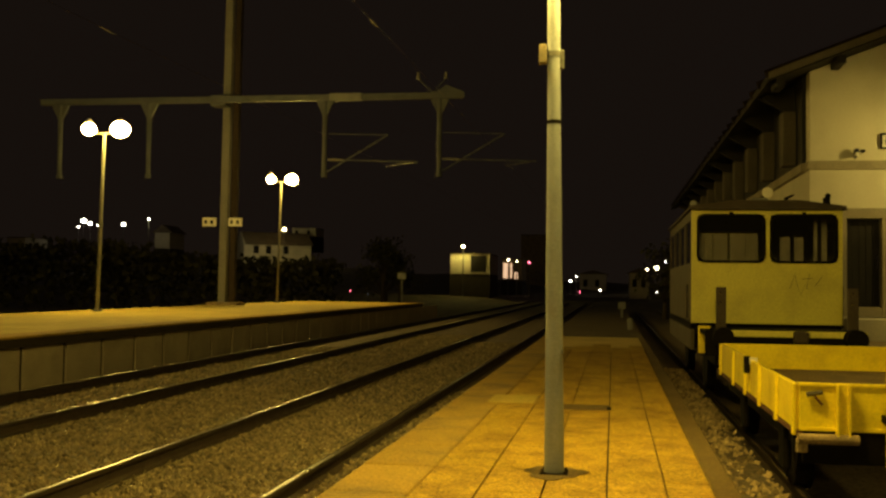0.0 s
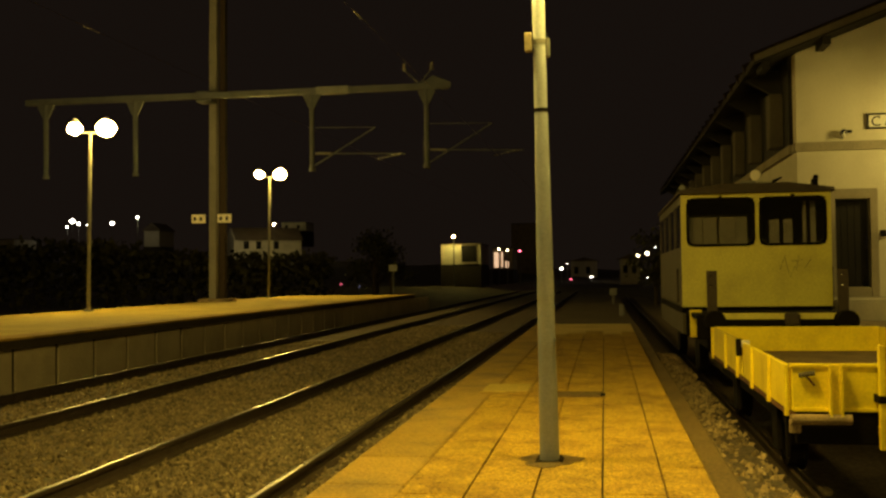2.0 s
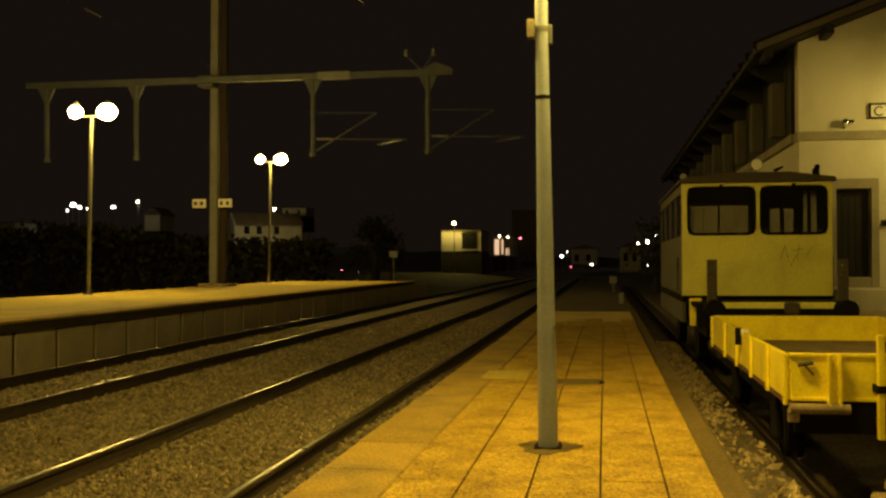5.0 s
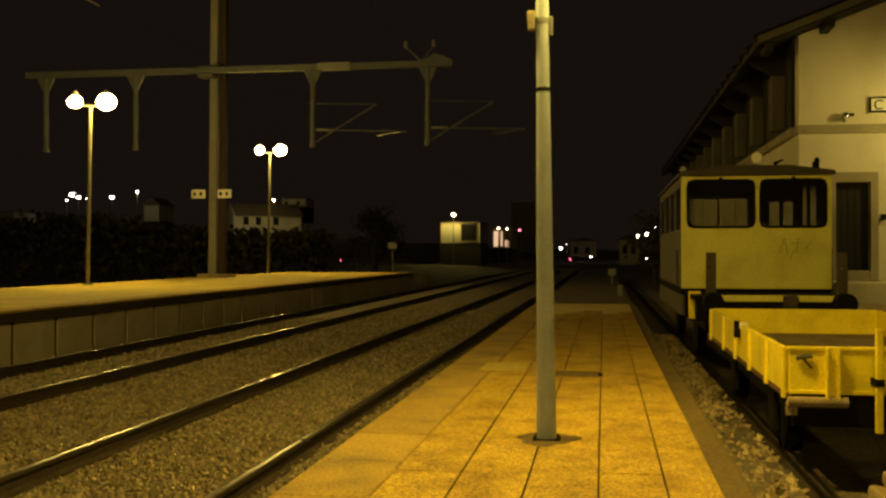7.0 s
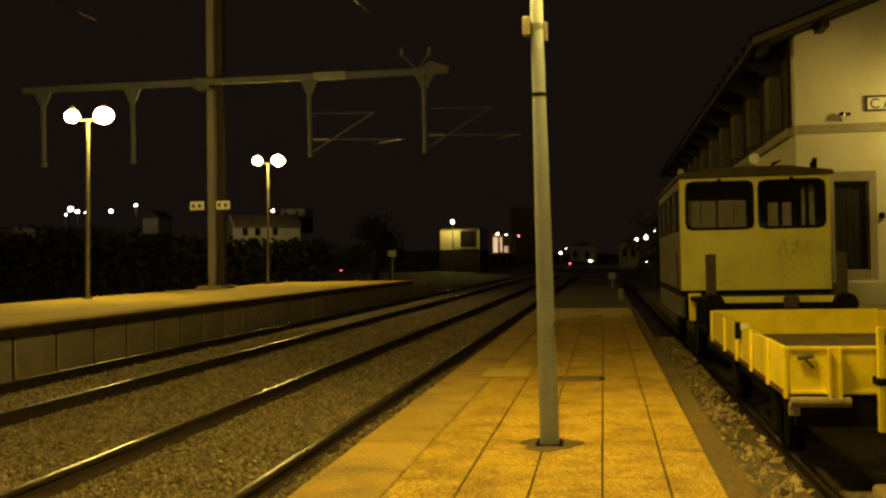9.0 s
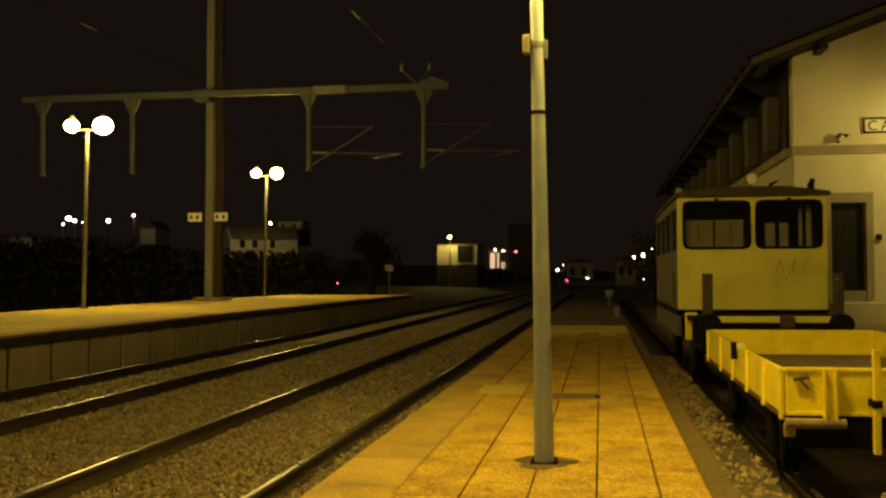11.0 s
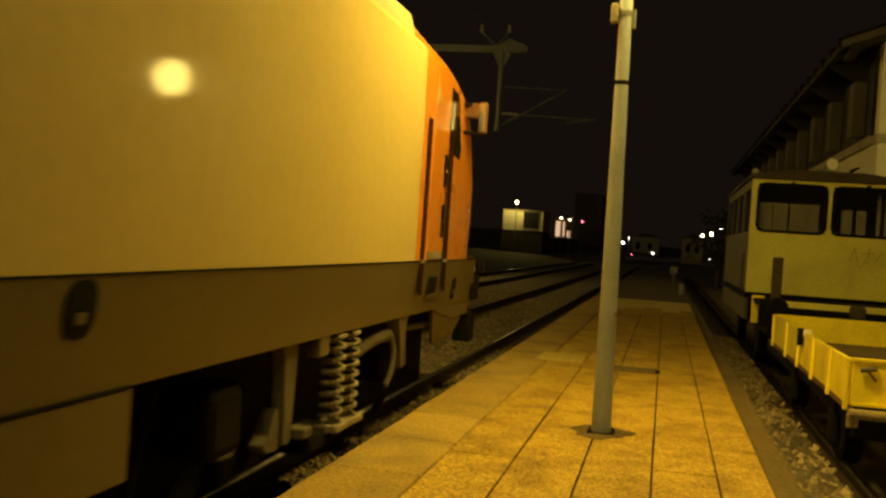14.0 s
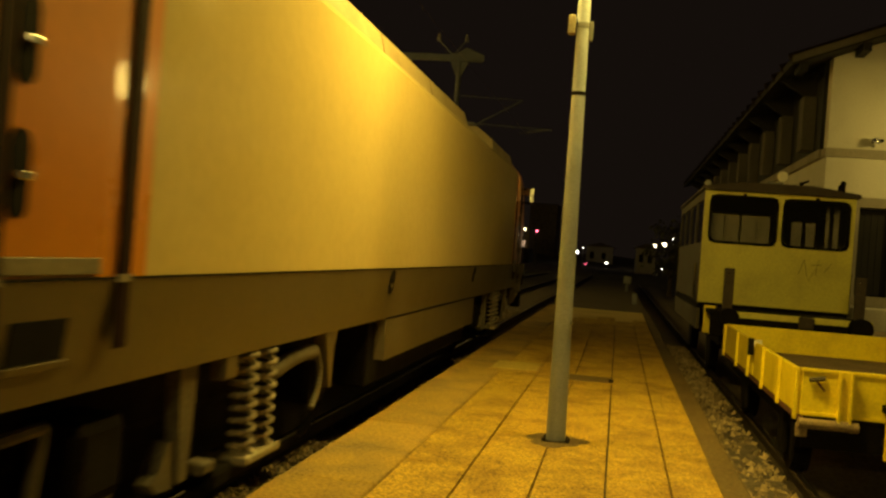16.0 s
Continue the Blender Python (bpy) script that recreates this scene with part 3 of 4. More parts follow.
def wagon():
    y0, L, hw = 8.45, 5.73, 1.055
    t = thing("flat_wagon", "small yellow low-sided works wagon on the siding", "wagon", (TRACKS[2], y0, SIDING))
    top, low = 0.994, 0.637
    part("floor_boards", box(B(), -hw + 0.04, hw - 0.04, 0.04, L - 0.04, low - 0.02, low + 0.045), RUSTRED, t, "worn brown load floor")
    for i in range(10):
        part("plank", box(B(), -hw + 0.05, hw - 0.05, 0.06 + i * 0.55, 0.58 + i * 0.55, low + 0.046, low + 0.066, 0.005), BOARD, t)
    e = part("end_board", box(B(), -hw, hw, 0, 0.04, low, top, 0.006), YELLOW, t)
    part("top_rim", box(B(), -hw - 0.01, hw + 0.01, -0.015, 0.055, top - 0.01, top + 0.02, 0.006), YELLOW, e)
    part("bottom_rim", box(B(), -hw, hw, -0.015, 0.0, low, low + 0.03, 0.004), YELLOW, e)
    for x in (-0.733, 0.733):
        st = part("stanchion", prism(B(), [(x - 0.05, low - 0.03), (x + 0.05, low - 0.03), (x + 0.05, top + 0.015), (x - 0.05, top + 0.015)], "y", -0.05, -0.012), YELLOW, e)
        part("stanchion_rib", box(B(), x + 0.035, x + 0.05, -0.09, -0.05, low - 0.03, top + 0.015), YELLOW, st)
        part("stanchion_rib", box(B(), x - 0.05, x - 0.035, -0.09, -0.05, low - 0.03, top + 0.015), YELLOW, st)
    latch = part("corner_latch", rod(B(), (-hw + 0.05, -0.03, top - 0.07), (-hw + 0.17, -0.03, top - 0.05), 0.02, seg=8), ARMGREY, e)
    part("latch_arm", rod(B(), (-hw + 0.1, -0.03, top - 0.07), (-hw + 0.17, -0.03, top - 0.15), 0.009, seg=6), RUSTRED, latch)
    part("rear_board", box(B(), -hw, hw, L - 0.04, L, low, top + 0.02, 0.006), YELLOW, t)
    for sgn in (-1, 1):
        xs = sgn * hw
        b = part("side_board", box(B(), xs - 0.02, xs + 0.02, 0.05, 2.76, low, top, 0.005), YELLOW, t)
        c = part("side_board", box(B(), xs - 0.02, xs + 0.02, 2.86, L - 0.05, low, top + 0.01, 0.005), YELLOW, t)
        for y in (0.05, 0.95, 2.0, 3.1, 4.2, L - 0.08):
            part("side_post", box(B(), xs + sgn * 0.021, xs + sgn * 0.05, y - 0.03, y + 0.035, low - 0.04, top + 0.015, 0.005), YELLOW, b)
        h = part("drop_hinge", box(B(), xs + sgn * 0.02, xs + sgn * 0.08, 2.77, 2.85, top - 0.14, top + 0.04, 0.005), UNDERDARK, t)
        part("white_tag", box(B(), xs - 0.03, xs + 0.05, 2.73, 2.765, top - 0.04, top + 0.03, 0.004), WHITEPAINT, h, "white painted latch")
        part("sole_bar", box(B(), xs - sgn * 0.18, xs - sgn * 0.08, 0.05, L - 0.05, low - 0.22, low - 0.021, 0.008), UNDERDARK, t)
        part("lower_rail", box(B(), xs - 0.02, xs + 0.03, 0.02, L - 0.02, low - 0.05, low - 0.001, 0.006), RUSTRED, t)
        part("corner_plate", box(B(), xs + sgn * 0.03, xs - sgn * 0.06, -0.035, -0.005, low - 0.17, low - 0.06, 0.008), OLDCONC, t, "scuffed pale corner plate")
        part("hanger_iron", box(B(), xs + sgn * 0.0, xs - sgn * 0.03, 0.30, 0.36, 0.22, low - 0.05, 0.006), UNDERDARK, t)
        part("axle_guard", box(B(), xs - sgn * 0.1, xs - sgn * 0.04, 1.0, 1.3, 0.15, low - 0.05, 0.02), UNDERDARK, t)
        part("axle_guard", box(B(), xs - sgn * 0.1, xs - sgn * 0.04, 3.8, 4.1, 0.15, low - 0.05, 0.02), UNDERDARK, t)
    part("buffer_beam", rod(B(), (-hw - 0.02, -0.06, low - 0.055), (-0.62, -0.06, low - 0.055), 0.042, seg=12), OLDCONC, t, "dull tan bumper tube")
    part("head_stock", box(B(), -hw + 0.03, hw - 0.03, 0.0, 0.08, low - 0.26, low - 0.005, 0.01), UNDERDARK, t)
    part("coupling", box(B(), 0.28, 0.42, -0.12, 0.0, low - 0.2, low - 0.06, 0.02), RUSTRED, t, "red coupling pocket")
    for y in (1.15, 4.5):
        wheelset(t, y, 0.33, HALF, 0.0)
    p = part("brake_column", box(B(), -0.432, -0.38, -0.16, -0.10, 0.36, 1.17, 0.006), YELLOW, t, "yellow upright brake column")
    part("column_clamp", box(B(), -0.442, -0.37, -0.17, -0.0, 0.72, 0.78, 0.006), UNDERDARK, p)
    part("column_tie", box(B(), -0.425, -0.385, -0.10, 0.0, 0.46, 0.52), UNDERDARK, p)
    k = thing("stop_block", "chipped pale concrete stop block on the gravel", "concrete block", (2.10, 7.3, -0.36))
    bm = box(B(), -0.28, 0.6, -0.2, 0.2, 0, 0.3, 0.03)
    part("block", bm, OLDCONC, k)
    part("block_top", box(B(), -0.2, 0.5, -0.14, 0.16, 0.3, 0.42, 0.04), OLDCONC, k)


wagon()


def railcar():
    Y, hw = 17.63, 1.16
    t = thing("inspection_railcar", "pale yellow works railcar with a two-pane cab", "railcar", (TRACKS[2], Y, -0.06))
    t.scale = (1.047, 1.047, 1.047)
    z0, z1 = 0.98, 2.80
    L = 6.2
    # front wall with two window openings
    ws = ((-1.06, -0.025), (0.075, 1.075))
    wz0, wz1 = 1.97, 2.72
    bm = B()
    xs = (-hw, ws[0][0], ws[0][1], ws[1][0], ws[1][1], hw)
    zs = (z0, wz0, wz1, z1)
    rows = [[bm.verts.new((x, 0, z)) for x in xs] for z in zs]
    for k in range(3):
        for c in range(5):
            if not (k == 1 and c in (1, 3)):
                bm.faces.new((rows[k][c], rows[k][c + 1], rows[k + 1][c + 1], rows[k + 1][c]))
    grown = bmesh.ops.extrude_face_region(bm, geom=bm.faces[:])
    bmesh.ops.translate(bm, vec=(0, 0.06, 0), verts=[g for g in grown["geom"] if isinstance(g, bmesh.types.BMVert)])
    bmesh.ops.recalc_face_normals(bm, faces=bm.faces[:])
    part("front_panel", bm, PALEYELLOW, t)
    for a, b in ws:
        bm = B()
        outer, inner = rounded(a - 0.02, b + 0.02, wz0 - 0.02, wz1 + 0.02, 0.13, 6), rounded(a + 0.022, b - 0.022, wz0 + 0.022, wz1 - 0.022, 0.10, 6)
        o = [bm.verts.new((x, -0.014, z)) for x, z in outer]
        i = [bm.verts.new((x, -0.014, z)) for x, z in inner]
        o2 = [bm.verts.new((x, 0.03, z)) for x, z in outer]
        i2 = [bm.verts.new((x, 0.03, z)) for x, z in inner]
        n = len(o)
        for k in range(n):
            j = (k + 1) % n
            bm.faces.new((o[k], o[j], i[j], i[k]))
            bm.faces.new((o2[k], o2[j], o[j], o[k]))
            bm.faces.new((i[k], i[j], i2[j], i2[k]))
        bmesh.ops.recalc_face_normals(bm, faces=bm.faces[:])
        w = part("window_gasket", bm, RUBBER, t)
        # rounded corner fillets close the square opening behind the gasket
        part("pane", box(B(), a, b, 0.022, 0.028, wz0, wz1), CABGLASS, w, "dusty window glass")
        part("wiper_pivot", box(B(), (a + b) / 2 - 0.03, (a + b) / 2 + 0.03, -0.04, -0.012, wz1 + 0.0, wz1 + 0.05, 0.008), UNDERDARK, w)
    for k in range(4):
        x = -1.02 + 0.262 * k
        part("curtain", box(B(), x, x + (0.25, 0.235, 0.255, 0.2)[k], 0.62 + 0.05 * (k % 2), 0.66 + 0.05 * (k % 2), 1.6, 2.46, 0.008), CURTAIN, t, "pale interior panel")
    for x, w in ((0.15, 0.05), (0.32, 0.16), (0.55, 0.14), (0.86, 0.05), (0.98, 0.08)):
        part("seat_frame", box(B(), x, x + w, 0.7, 0.75, 1.5, 2.4 + 0.3 * (w < 0.1)), CURTAIN, t, "pale interior fitting")
    part("back_panel", box(B(), -hw + 0.03, hw - 0.03, L - 0.06, L, z0, z1), PALEYELLOW, t)
    part("floor_pan", box(B(), -hw, hw, 0.06, L, z0 - 0.1, z0 + 0.02), UNDERDARK, t)
    for sgn in (-1, 1):
        s = part("side_panel", box(B(), sgn * hw, sgn * (hw - 0.05), 0.06, L, z0, 1.95), GRIMESHADE, t)
        part("upper_side", box(B(), sgn * hw, sgn * (hw - 0.05), 0.06, L, 2.65, z1), GRIMESHADE, t)
        for k in range(5):
            y = 0.06 + k * (L - 0.2) / 4
            part("window_post", box(B(), sgn * hw, sgn * (hw - 0.05), y, y + 0.14, 1.95, 2.65), GRIMESHADE, s)
        part("side_glass", box(B(), sgn * (hw - 0.02), sgn * (hw - 0.03), 0.2, L - 0.1, 1.95, 2.65), WINDOWGLASS, s)
        part("door_grip", rod(B(), (sgn * (hw + 0.05), 0.25, 1.05), (sgn * (hw + 0.05), 0.25, 1.6), 0.02, seg=8), CHROME, s, "bright hand rail")
        part("side_skirt", box(B(), sgn * hw, sgn * (hw - 0.05), 0.0, L, 0.55, z0 - 0.11), GRIMESHADE, t, "dirty lower skirt, shade added in its colour")
    roof = prism(B(), [(-hw - 0.05, z1), (hw + 0.05, z1), (hw + 0.03, z1 + 0.06), (0.5, z1 + 0.15), (-0.5, z1 + 0.15), (-hw - 0.03, z1 + 0.06)], "y", -0.12, L + 0.1)
    part("roof", roof, ROOFDARK, t, "dark grimy curved roof")
    hl = part("roof_lamp", rod(B(), (0.0, -0.12, z1 + 0.27), (0.0, 0.06, z1 + 0.27), 0.085, 0.05, 16), WHITEPAINT, t, "round white roof headlamp")
    part("lens", rod(B(), (0.0, -0.135, z1 + 0.27), (0.0, -0.121, z1 + 0.27), 0.065, seg=16), WHITEPAINT, hl)
    part("bracket", box(B(), -0.22, 0.02, -0.06, 0.0, z1 + 0.12, z1 + 0.19, 0.01), STEEL, hl)
    part("horn", rod(B(), (0.28, -0.05, z1 + 0.17), (0.42, 0.0, z1 + 0.24), 0.03, 0.012, 10), UNDERDARK, t)
    part("rail_lamp", rod(B(), (-hw + 0.02, -0.1, z1 + 0.1), (-hw + 0.02, -0.02, z1 + 0.1), 0.05, seg=12), STEEL, t)
    m = part("mirror_stub", box(B(), hw - 0.3, hw - 0.2, -0.1, 0.0, z1 + 0.08, z1 + 0.2, 0.02), UNDERDARK, t)
    part("stub_tip", ball(B(), (hw - 0.23, -0.05, z1 + 0.22), 0.045, 8), UNDERDARK, m)
    # front deck, stakes and step
    part("front_deck", box(B(), -1.1, 1.1, -1.85, 0.0, 0.86, 0.93, 0.01), UNDERDARK, t)
    part("deck_lip", box(B(), -hw, hw, -0.12, -0.004, 0.945, 0.985, 0.008), RUBBER, t)
    part("deck_edge", box(B(), -0.75, 1.1, -1.88, -1.83, 0.86, 0.95, 0.008), PALEYELLOW, t, "rusty yellow deck edge")
    part("buffer_beam", box(B(), -1.1, 1.1, -1.86, -1.76, 0.58, 0.89, 0.015), UNDERDARK, t)
    for x in (-0.89, 0.89):
        s = part("stake", box(B(), x - 0.07, x + 0.07, -1.96, -1.88, 0.75, 1.56, 0.01), ROOFDARK, t, "weathered steel stake")
        for z in (1.34, 1.48):
            part("rivet", ball(B(), (x - 0.02, -1.965, z), 0.02, 8), CHROME, s)
        part("buffer", rod(B(), (x + 0.02, -2.15, 0.85), (x + 0.02, -1.86, 0.85), 0.145, seg=18), UNDERDARK, t, "round dark buffer head")
    part("tow_hook", box(B(), 0.1, 0.3, -2.0, -1.86, 0.78, 0.95, 0.03), ROOFDARK, t)
    part("step_panel", box(B(), -1.12, -0.94, -0.9, -0.85, 0.55, 0.97, 0.01), YELLOW, t, "yellow chequered step panel")
    part("under_frame", box(B(), -0.95, 0.95, -1.7, L - 0.1, 0.42, 0.86, 0.03), UNDERDARK, t)
    for y in (0.6, 4.8):
        wheelset(t, y, 0.42, HALF / 1.047, -0.134)
    # scratched lettering, a few faint strokes
    for a, b in (((0.36, 1.55), (0.44, 1.78)), ((0.44, 1.78), (0.50, 1.5)), ((0.55, 1.7), (0.72, 1.72)), ((0.62, 1.55), (0.66, 1.8)), ((0.75, 1.6), (0.85, 1.75)), ((0.52, 1.45), (0.6, 1.62))):
        part("scratch", rod(B(), (a[0], -0.001, a[1]), (b[0], -0.001, b[1]), 0.0035, seg=5), GRIMESHADE, t)


railcar()


# ------------------------------------------------ the passing locomotive (nose at y = 0, body behind it)
def locomotive():
    t = thing("electric_locomotive", "orange and light grey electric locomotive rolling past the platform", "locomotive")
    HW, LEN = 1.475, 19.0
    SILLZ, LOWZ, SHZ, TOPZ = 1.34, 0.92, 2.98, 3.42

    def zside(s):
        return float(np.interp(s, (0.0, 0.1, 0.26, 0.38, 0.65, 1.1, 1.6, 2.2), (1.96, 2.14, 2.38, 2.58, 2.80, 2.91, 2.97, SHZ)))

    def zroof(s):
        return min(TOPZ, zside(s) + 0.12 + 0.25 * min(1.0, s))

    def half_at(s):
        return HW - 0.03 * max(0.0, 2.2 - s) - 0.06 * max(0.0, 1 - s / 0.28) ** 2

    def section(s):
        w, zr = half_at(s), zroof(s)
        sh = zside(s)
        k = max(0.0, min(1.0, (zr - 2.1) / (TOPZ - 2.1)))
        inner = w - 0.06 - 0.34 * k
        side = [(w, SILLZ), (w, 1.7), (w, 1.9), (w, (1.9 + sh) / 2), (w - 0.01, sh - 0.03), (w - 0.04, sh + 0.02), (inner, zr)]
        return side + [(0, zr + 0.06)] + [(-x, z) for x, z in side[::-1]]

    def shell(name, stations, mat, flip, cap):
        bm = B()
        rings = []
        for s in stations:
            y = -s if not flip else -(LEN - s)
            ring = []
            for x, z in section(s):
                # the front bulges forward at mid height
                f = 0.13 * max(0.0, 1 - s / 0.5) * math.exp(-((z - 1.9) / 0.4) ** 2)
                ring.append(bm.verts.new((x, y + (f if not flip else -f), z)))
            rings.append(ring)
        for a, b in zip(rings, rings[1:]):
            for k in range(len(a) - 1):
                bm.faces.new((a[k], a[k + 1], b[k + 1], b[k]))
        if cap:
            bm.faces.new(rings[0])
        bmesh.ops.recalc_face_normals(bm, faces=bm.faces[:])
        ob = part(name, bm, mat, t, smooth=False)
        return ob

    def leaned(bm):
        for v in bm.verts:
            v.co.x -= math.copysign(0.129 * max(0.0, SILLZ - v.co.z), v.co.x)
        return bm

    def tapered(bm):
        for v in bm.verts:
            v.co.x -= math.copysign(0.03 * max(0.0, 2.2 - min(-v.co.y, LEN + v.co.y)), v.co.x)
        return bm

    st = [0.0, 0.12, 0.25, 0.4, 0.6, 0.8, 1.0, 1.2, 1.4, 1.7, 2.0, 2.2, 2.55]
    shell("cab", st, ORANGE, False, True)
    shell("cab", st, ORANGE, True, True)
    # main body side, roof cowl set in from the shoulder
    bm = B()
    prof = [p for p in section(5.0) if p[1] < SHZ + 0.025]
    prism(bm, prof, "y", -(LEN - 2.552), -2.552)
    part("body_shell", bm, BODY, t, "light grey body side")
    part("roof_deck", box(B(), -(HW - 0.12), HW - 0.12, -(LEN - 2.56), -2.56, SHZ + 0.021, SHZ + 0.045), UNDERDARK, t, "dark roof deck")

    def hood(y0, y1, lean0, lean1):
        """A roof hood between two wells; its ends lean by the given lengths at the top."""
        rim = [(HW - 0.10, SHZ + 0.022), (HW - 0.16, SHZ + 0.24), (HW - 0.42, TOPZ), (0.0, TOPZ + 0.05)]
        h = prism(B(), rim + [(-x, z) for x, z in rim[2::-1]], "y", y0, y1)
        for v in h.verts:
            v.co.y += (lean0 if v.co.y < (y0 + y1) / 2 else lean1) * (v.co.z - SHZ) / (TOPZ - SHZ)
        part("roof_hood", h, HOODGREY, t, "grey roof hood, dimmed in its colour")

    hood(-5.33, -3.74, 0.36, 0.12)
    hood(-3.71, -2.553, 0.12, 0.0)
    hood(-10.28, -7.7, 0.12, -0.36)
    hood(-12.37, -10.31, 0.12, 0.12)
    hood(-(LEN - 2.553), -12.40, 0.0, 0.12)
    for sgn in (-1, 1):
        # sill band and skirts
        sill = part("sill_band", prism(B(), [(sgn * (HW - 0.3), LOWZ), (sgn * (HW - 0.05), LOWZ), (sgn * (HW + 0.004), SILLZ + 0.004), (sgn * (HW - 0.3), SILLZ + 0.004)], "y", -(LEN - 0.05), -0.05), SILL, t, "grey sill band, darkened in its colour for shade")
        part("sill_groove", box(B(), sgn * (HW + 0.003), sgn * (HW + 0.008), -(LEN - 0.2), -0.2, SILLZ + 0.001, SILLZ + 0.010), UNDERDARK, sill)
        part("centre_skirt", prism(B(), [(-6.62, LOWZ - 0.012), (-11.85, LOWZ - 0.012), (-11.85, 0.565), (-6.62, 0.565)], "x", sgn * (HW - 0.16), sgn * (HW - 0.045)), SILL, t, "equipment box skirt")
        part("skirt_seam", box(B(), sgn * (HW - 0.06), sgn * (HW - 0.040), -11.85, -6.62, LOWZ - 0.008, LOWZ + 0.003), UNDERDARK, t)
        for y in (-0.92, -7.05, -11.93, -18.08):
            z = 1.08 if y in (-0.92, -18.08) else 1.23
            l = part("sand_filler", leaned(prism(B(), rounded(y - 0.09, y + 0.09, z - 0.10, z + 0.10, 0.07), "x", sgn * (HW - 0.02), sgn * (HW + 0.010))), RUBBER, t, "recessed dark filler flap")
            part("flap_lock", leaned(box(B(), sgn * (HW + 0.008), sgn * (HW + 0.018), y - 0.025, y + 0.025, z - 0.05, z - 0.01, 0.003)), SILL, l)
        # cab doors, grips, windows at both ends
        for flip in (False, True):
            def Y(s):
                return -s if not flip else -(LEN - s)
            for s in (1.52, 2.36):
                g = part("door_grip", box(B(), sgn * (HW + 0.002), sgn * (HW + 0.014), Y(s) - 0.048, Y(s) + 0.048, 1.08, 2.46, 0.004), GRIPRED, t, "dark red vertical hand rail")
                part("grip_joint", box(B(), sgn * (HW + 0.002), sgn * (HW + 0.018), Y(s) - 0.05, Y(s) + 0.05, 1.33, 1.36), COIL, g)
            d = part("cab_door", tapered(box(B(), sgn * (HW - 0.02), sgn * (HW + 0.005), min(Y(1.56), Y(2.2)), max(Y(1.56), Y(2.2)), 1.40, 2.9, 0.004)), ORANGE, t)
            part("door_sill", tapered(box(B(), sgn * (HW - 0.02), sgn * (HW + 0.012), min(Y(1.6), Y(2.18)), max(Y(1.6), Y(2.18)), 1.36, 1.42, 0.004)), COIL, d)
            part("number_plate", tapered(box(B(), sgn * (HW + 0.004), sgn * (HW + 0.01), Y(2.14) - 0.05, Y(2.14) + 0.05, 2.6, 2.74)), BODY, d, "small pale plate")
            for z in (1.68, 2.10):
                h = part("door_handle", tapered(prism(B(), rounded(Y(1.66) - 0.05, Y(1.66) + 0.05, z - 0.14, z + 0.14, 0.045), "x", sgn * (HW + 0.004), sgn * (HW + 0.014))), RUBBER, d, "recessed handle cup")
                part("handle_bar", tapered(box(B(), sgn * (HW + 0.014), sgn * (HW + 0.04), Y(1.66) - 0.035, Y(1.66) + 0.035, z - 0.02, z + 0.01, 0.005)), CHROME, h)
            # flat black plate, its colour stands for the shade inside the recess
            part("step_recess", leaned(box(B(), sgn * (HW - 0.02), sgn * (HW + 0.009), min(Y(1.68), Y(2.02)), max(Y(1.68), Y(2.02)), 1.07, 1.21)), RUBBER, t, "step recess, its shade made as a flat black plate")
            part("step_tread", leaned(box(B(), sgn * (HW - 0.01), sgn * (HW + 0.022), min(Y(1.66), Y(2.04)), max(Y(1.66), Y(2.04)), 1.035, 1.065, 0.004)), SILL, t)
            win = [(Y(0.98), 2.36), (Y(1.04), 2.28), (Y(1.44), 2.32), (Y(1.50), 2.40), (Y(1.56), 2.74), (Y(1.50), 2.80), (Y(1.24), 2.78), (Y(1.16), 2.72)]
            w = part("side_window", tapered(prism(B(), win, "x", sgn * (HW - 0.02), sgn * (HW + 0.008))), WINDOWGLASS, t, "dark cab side window")
            fr = [(y + (y - Y(1.25)) * 0.14, 2.55 + (z - 2.55) * 1.12) for y, z in win]
            part("window_frame", tapered(prism(B(), fr, "x", sgn * (HW - 0.03), sgn * (HW + 0.004))), RUBBER, w)
            sg = 1 if not flip else -1
            m = part("rear_view_mirror", box(B(), sgn * (HW + 0.07), sgn * (HW + 0.15), Y(0.72) - 0.04, Y(0.72) + 0.04, 2.52, 2.82, 0.02), RUSTRED, t, "dark red rear-view mirror housing")
            part("mirror_bracket", box(B(), sgn * (HW - 0.06), sgn * (HW + 0.075), Y(0.76) - 0.05, Y(0.76) + 0.05, 2.66, 2.80, 0.02), RUSTRED, m, "dark red bracket")
            part("mirror_glass", box(B(), sgn * (HW + 0.08), sgn * (HW + 0.14), Y(0.72) - sg * 0.041, Y(0.72) - sg * 0.05, 2.54, 2.8), CHROME, m)
            for z in (2.52, 2.78):
                part("mirror_arm", rod(B(), (sgn * (HW - 0.05), Y(0.85), z), (sgn * (HW + 0.08), Y(0.72), z), 0.02, seg=8), UNDERDARK, m)
            part("nose_rail", tube(B(), [(sgn * 1.15, Y(-0.02), 1.6), (sgn * 1.2, Y(-0.16), 1.65), (sgn * 1.2, Y(-0.16), 1.95), (sgn * 1.15, Y(-0.02), 2.0)], 0.018), COIL, t)
            # apron ahead of the wheels, buffers, deflector
            part("front_valance", prism(B(), [(Y(0.05), LOWZ - 0.004), (Y(1.54), LOWZ - 0.004), (Y(1.30), 0.87), (Y(0.78), 0.80), (Y(0.05), 0.80)], "x", sgn * (HW - 0.09), sgn * (HW - 0.052)), SILL, t, "grey front valance")
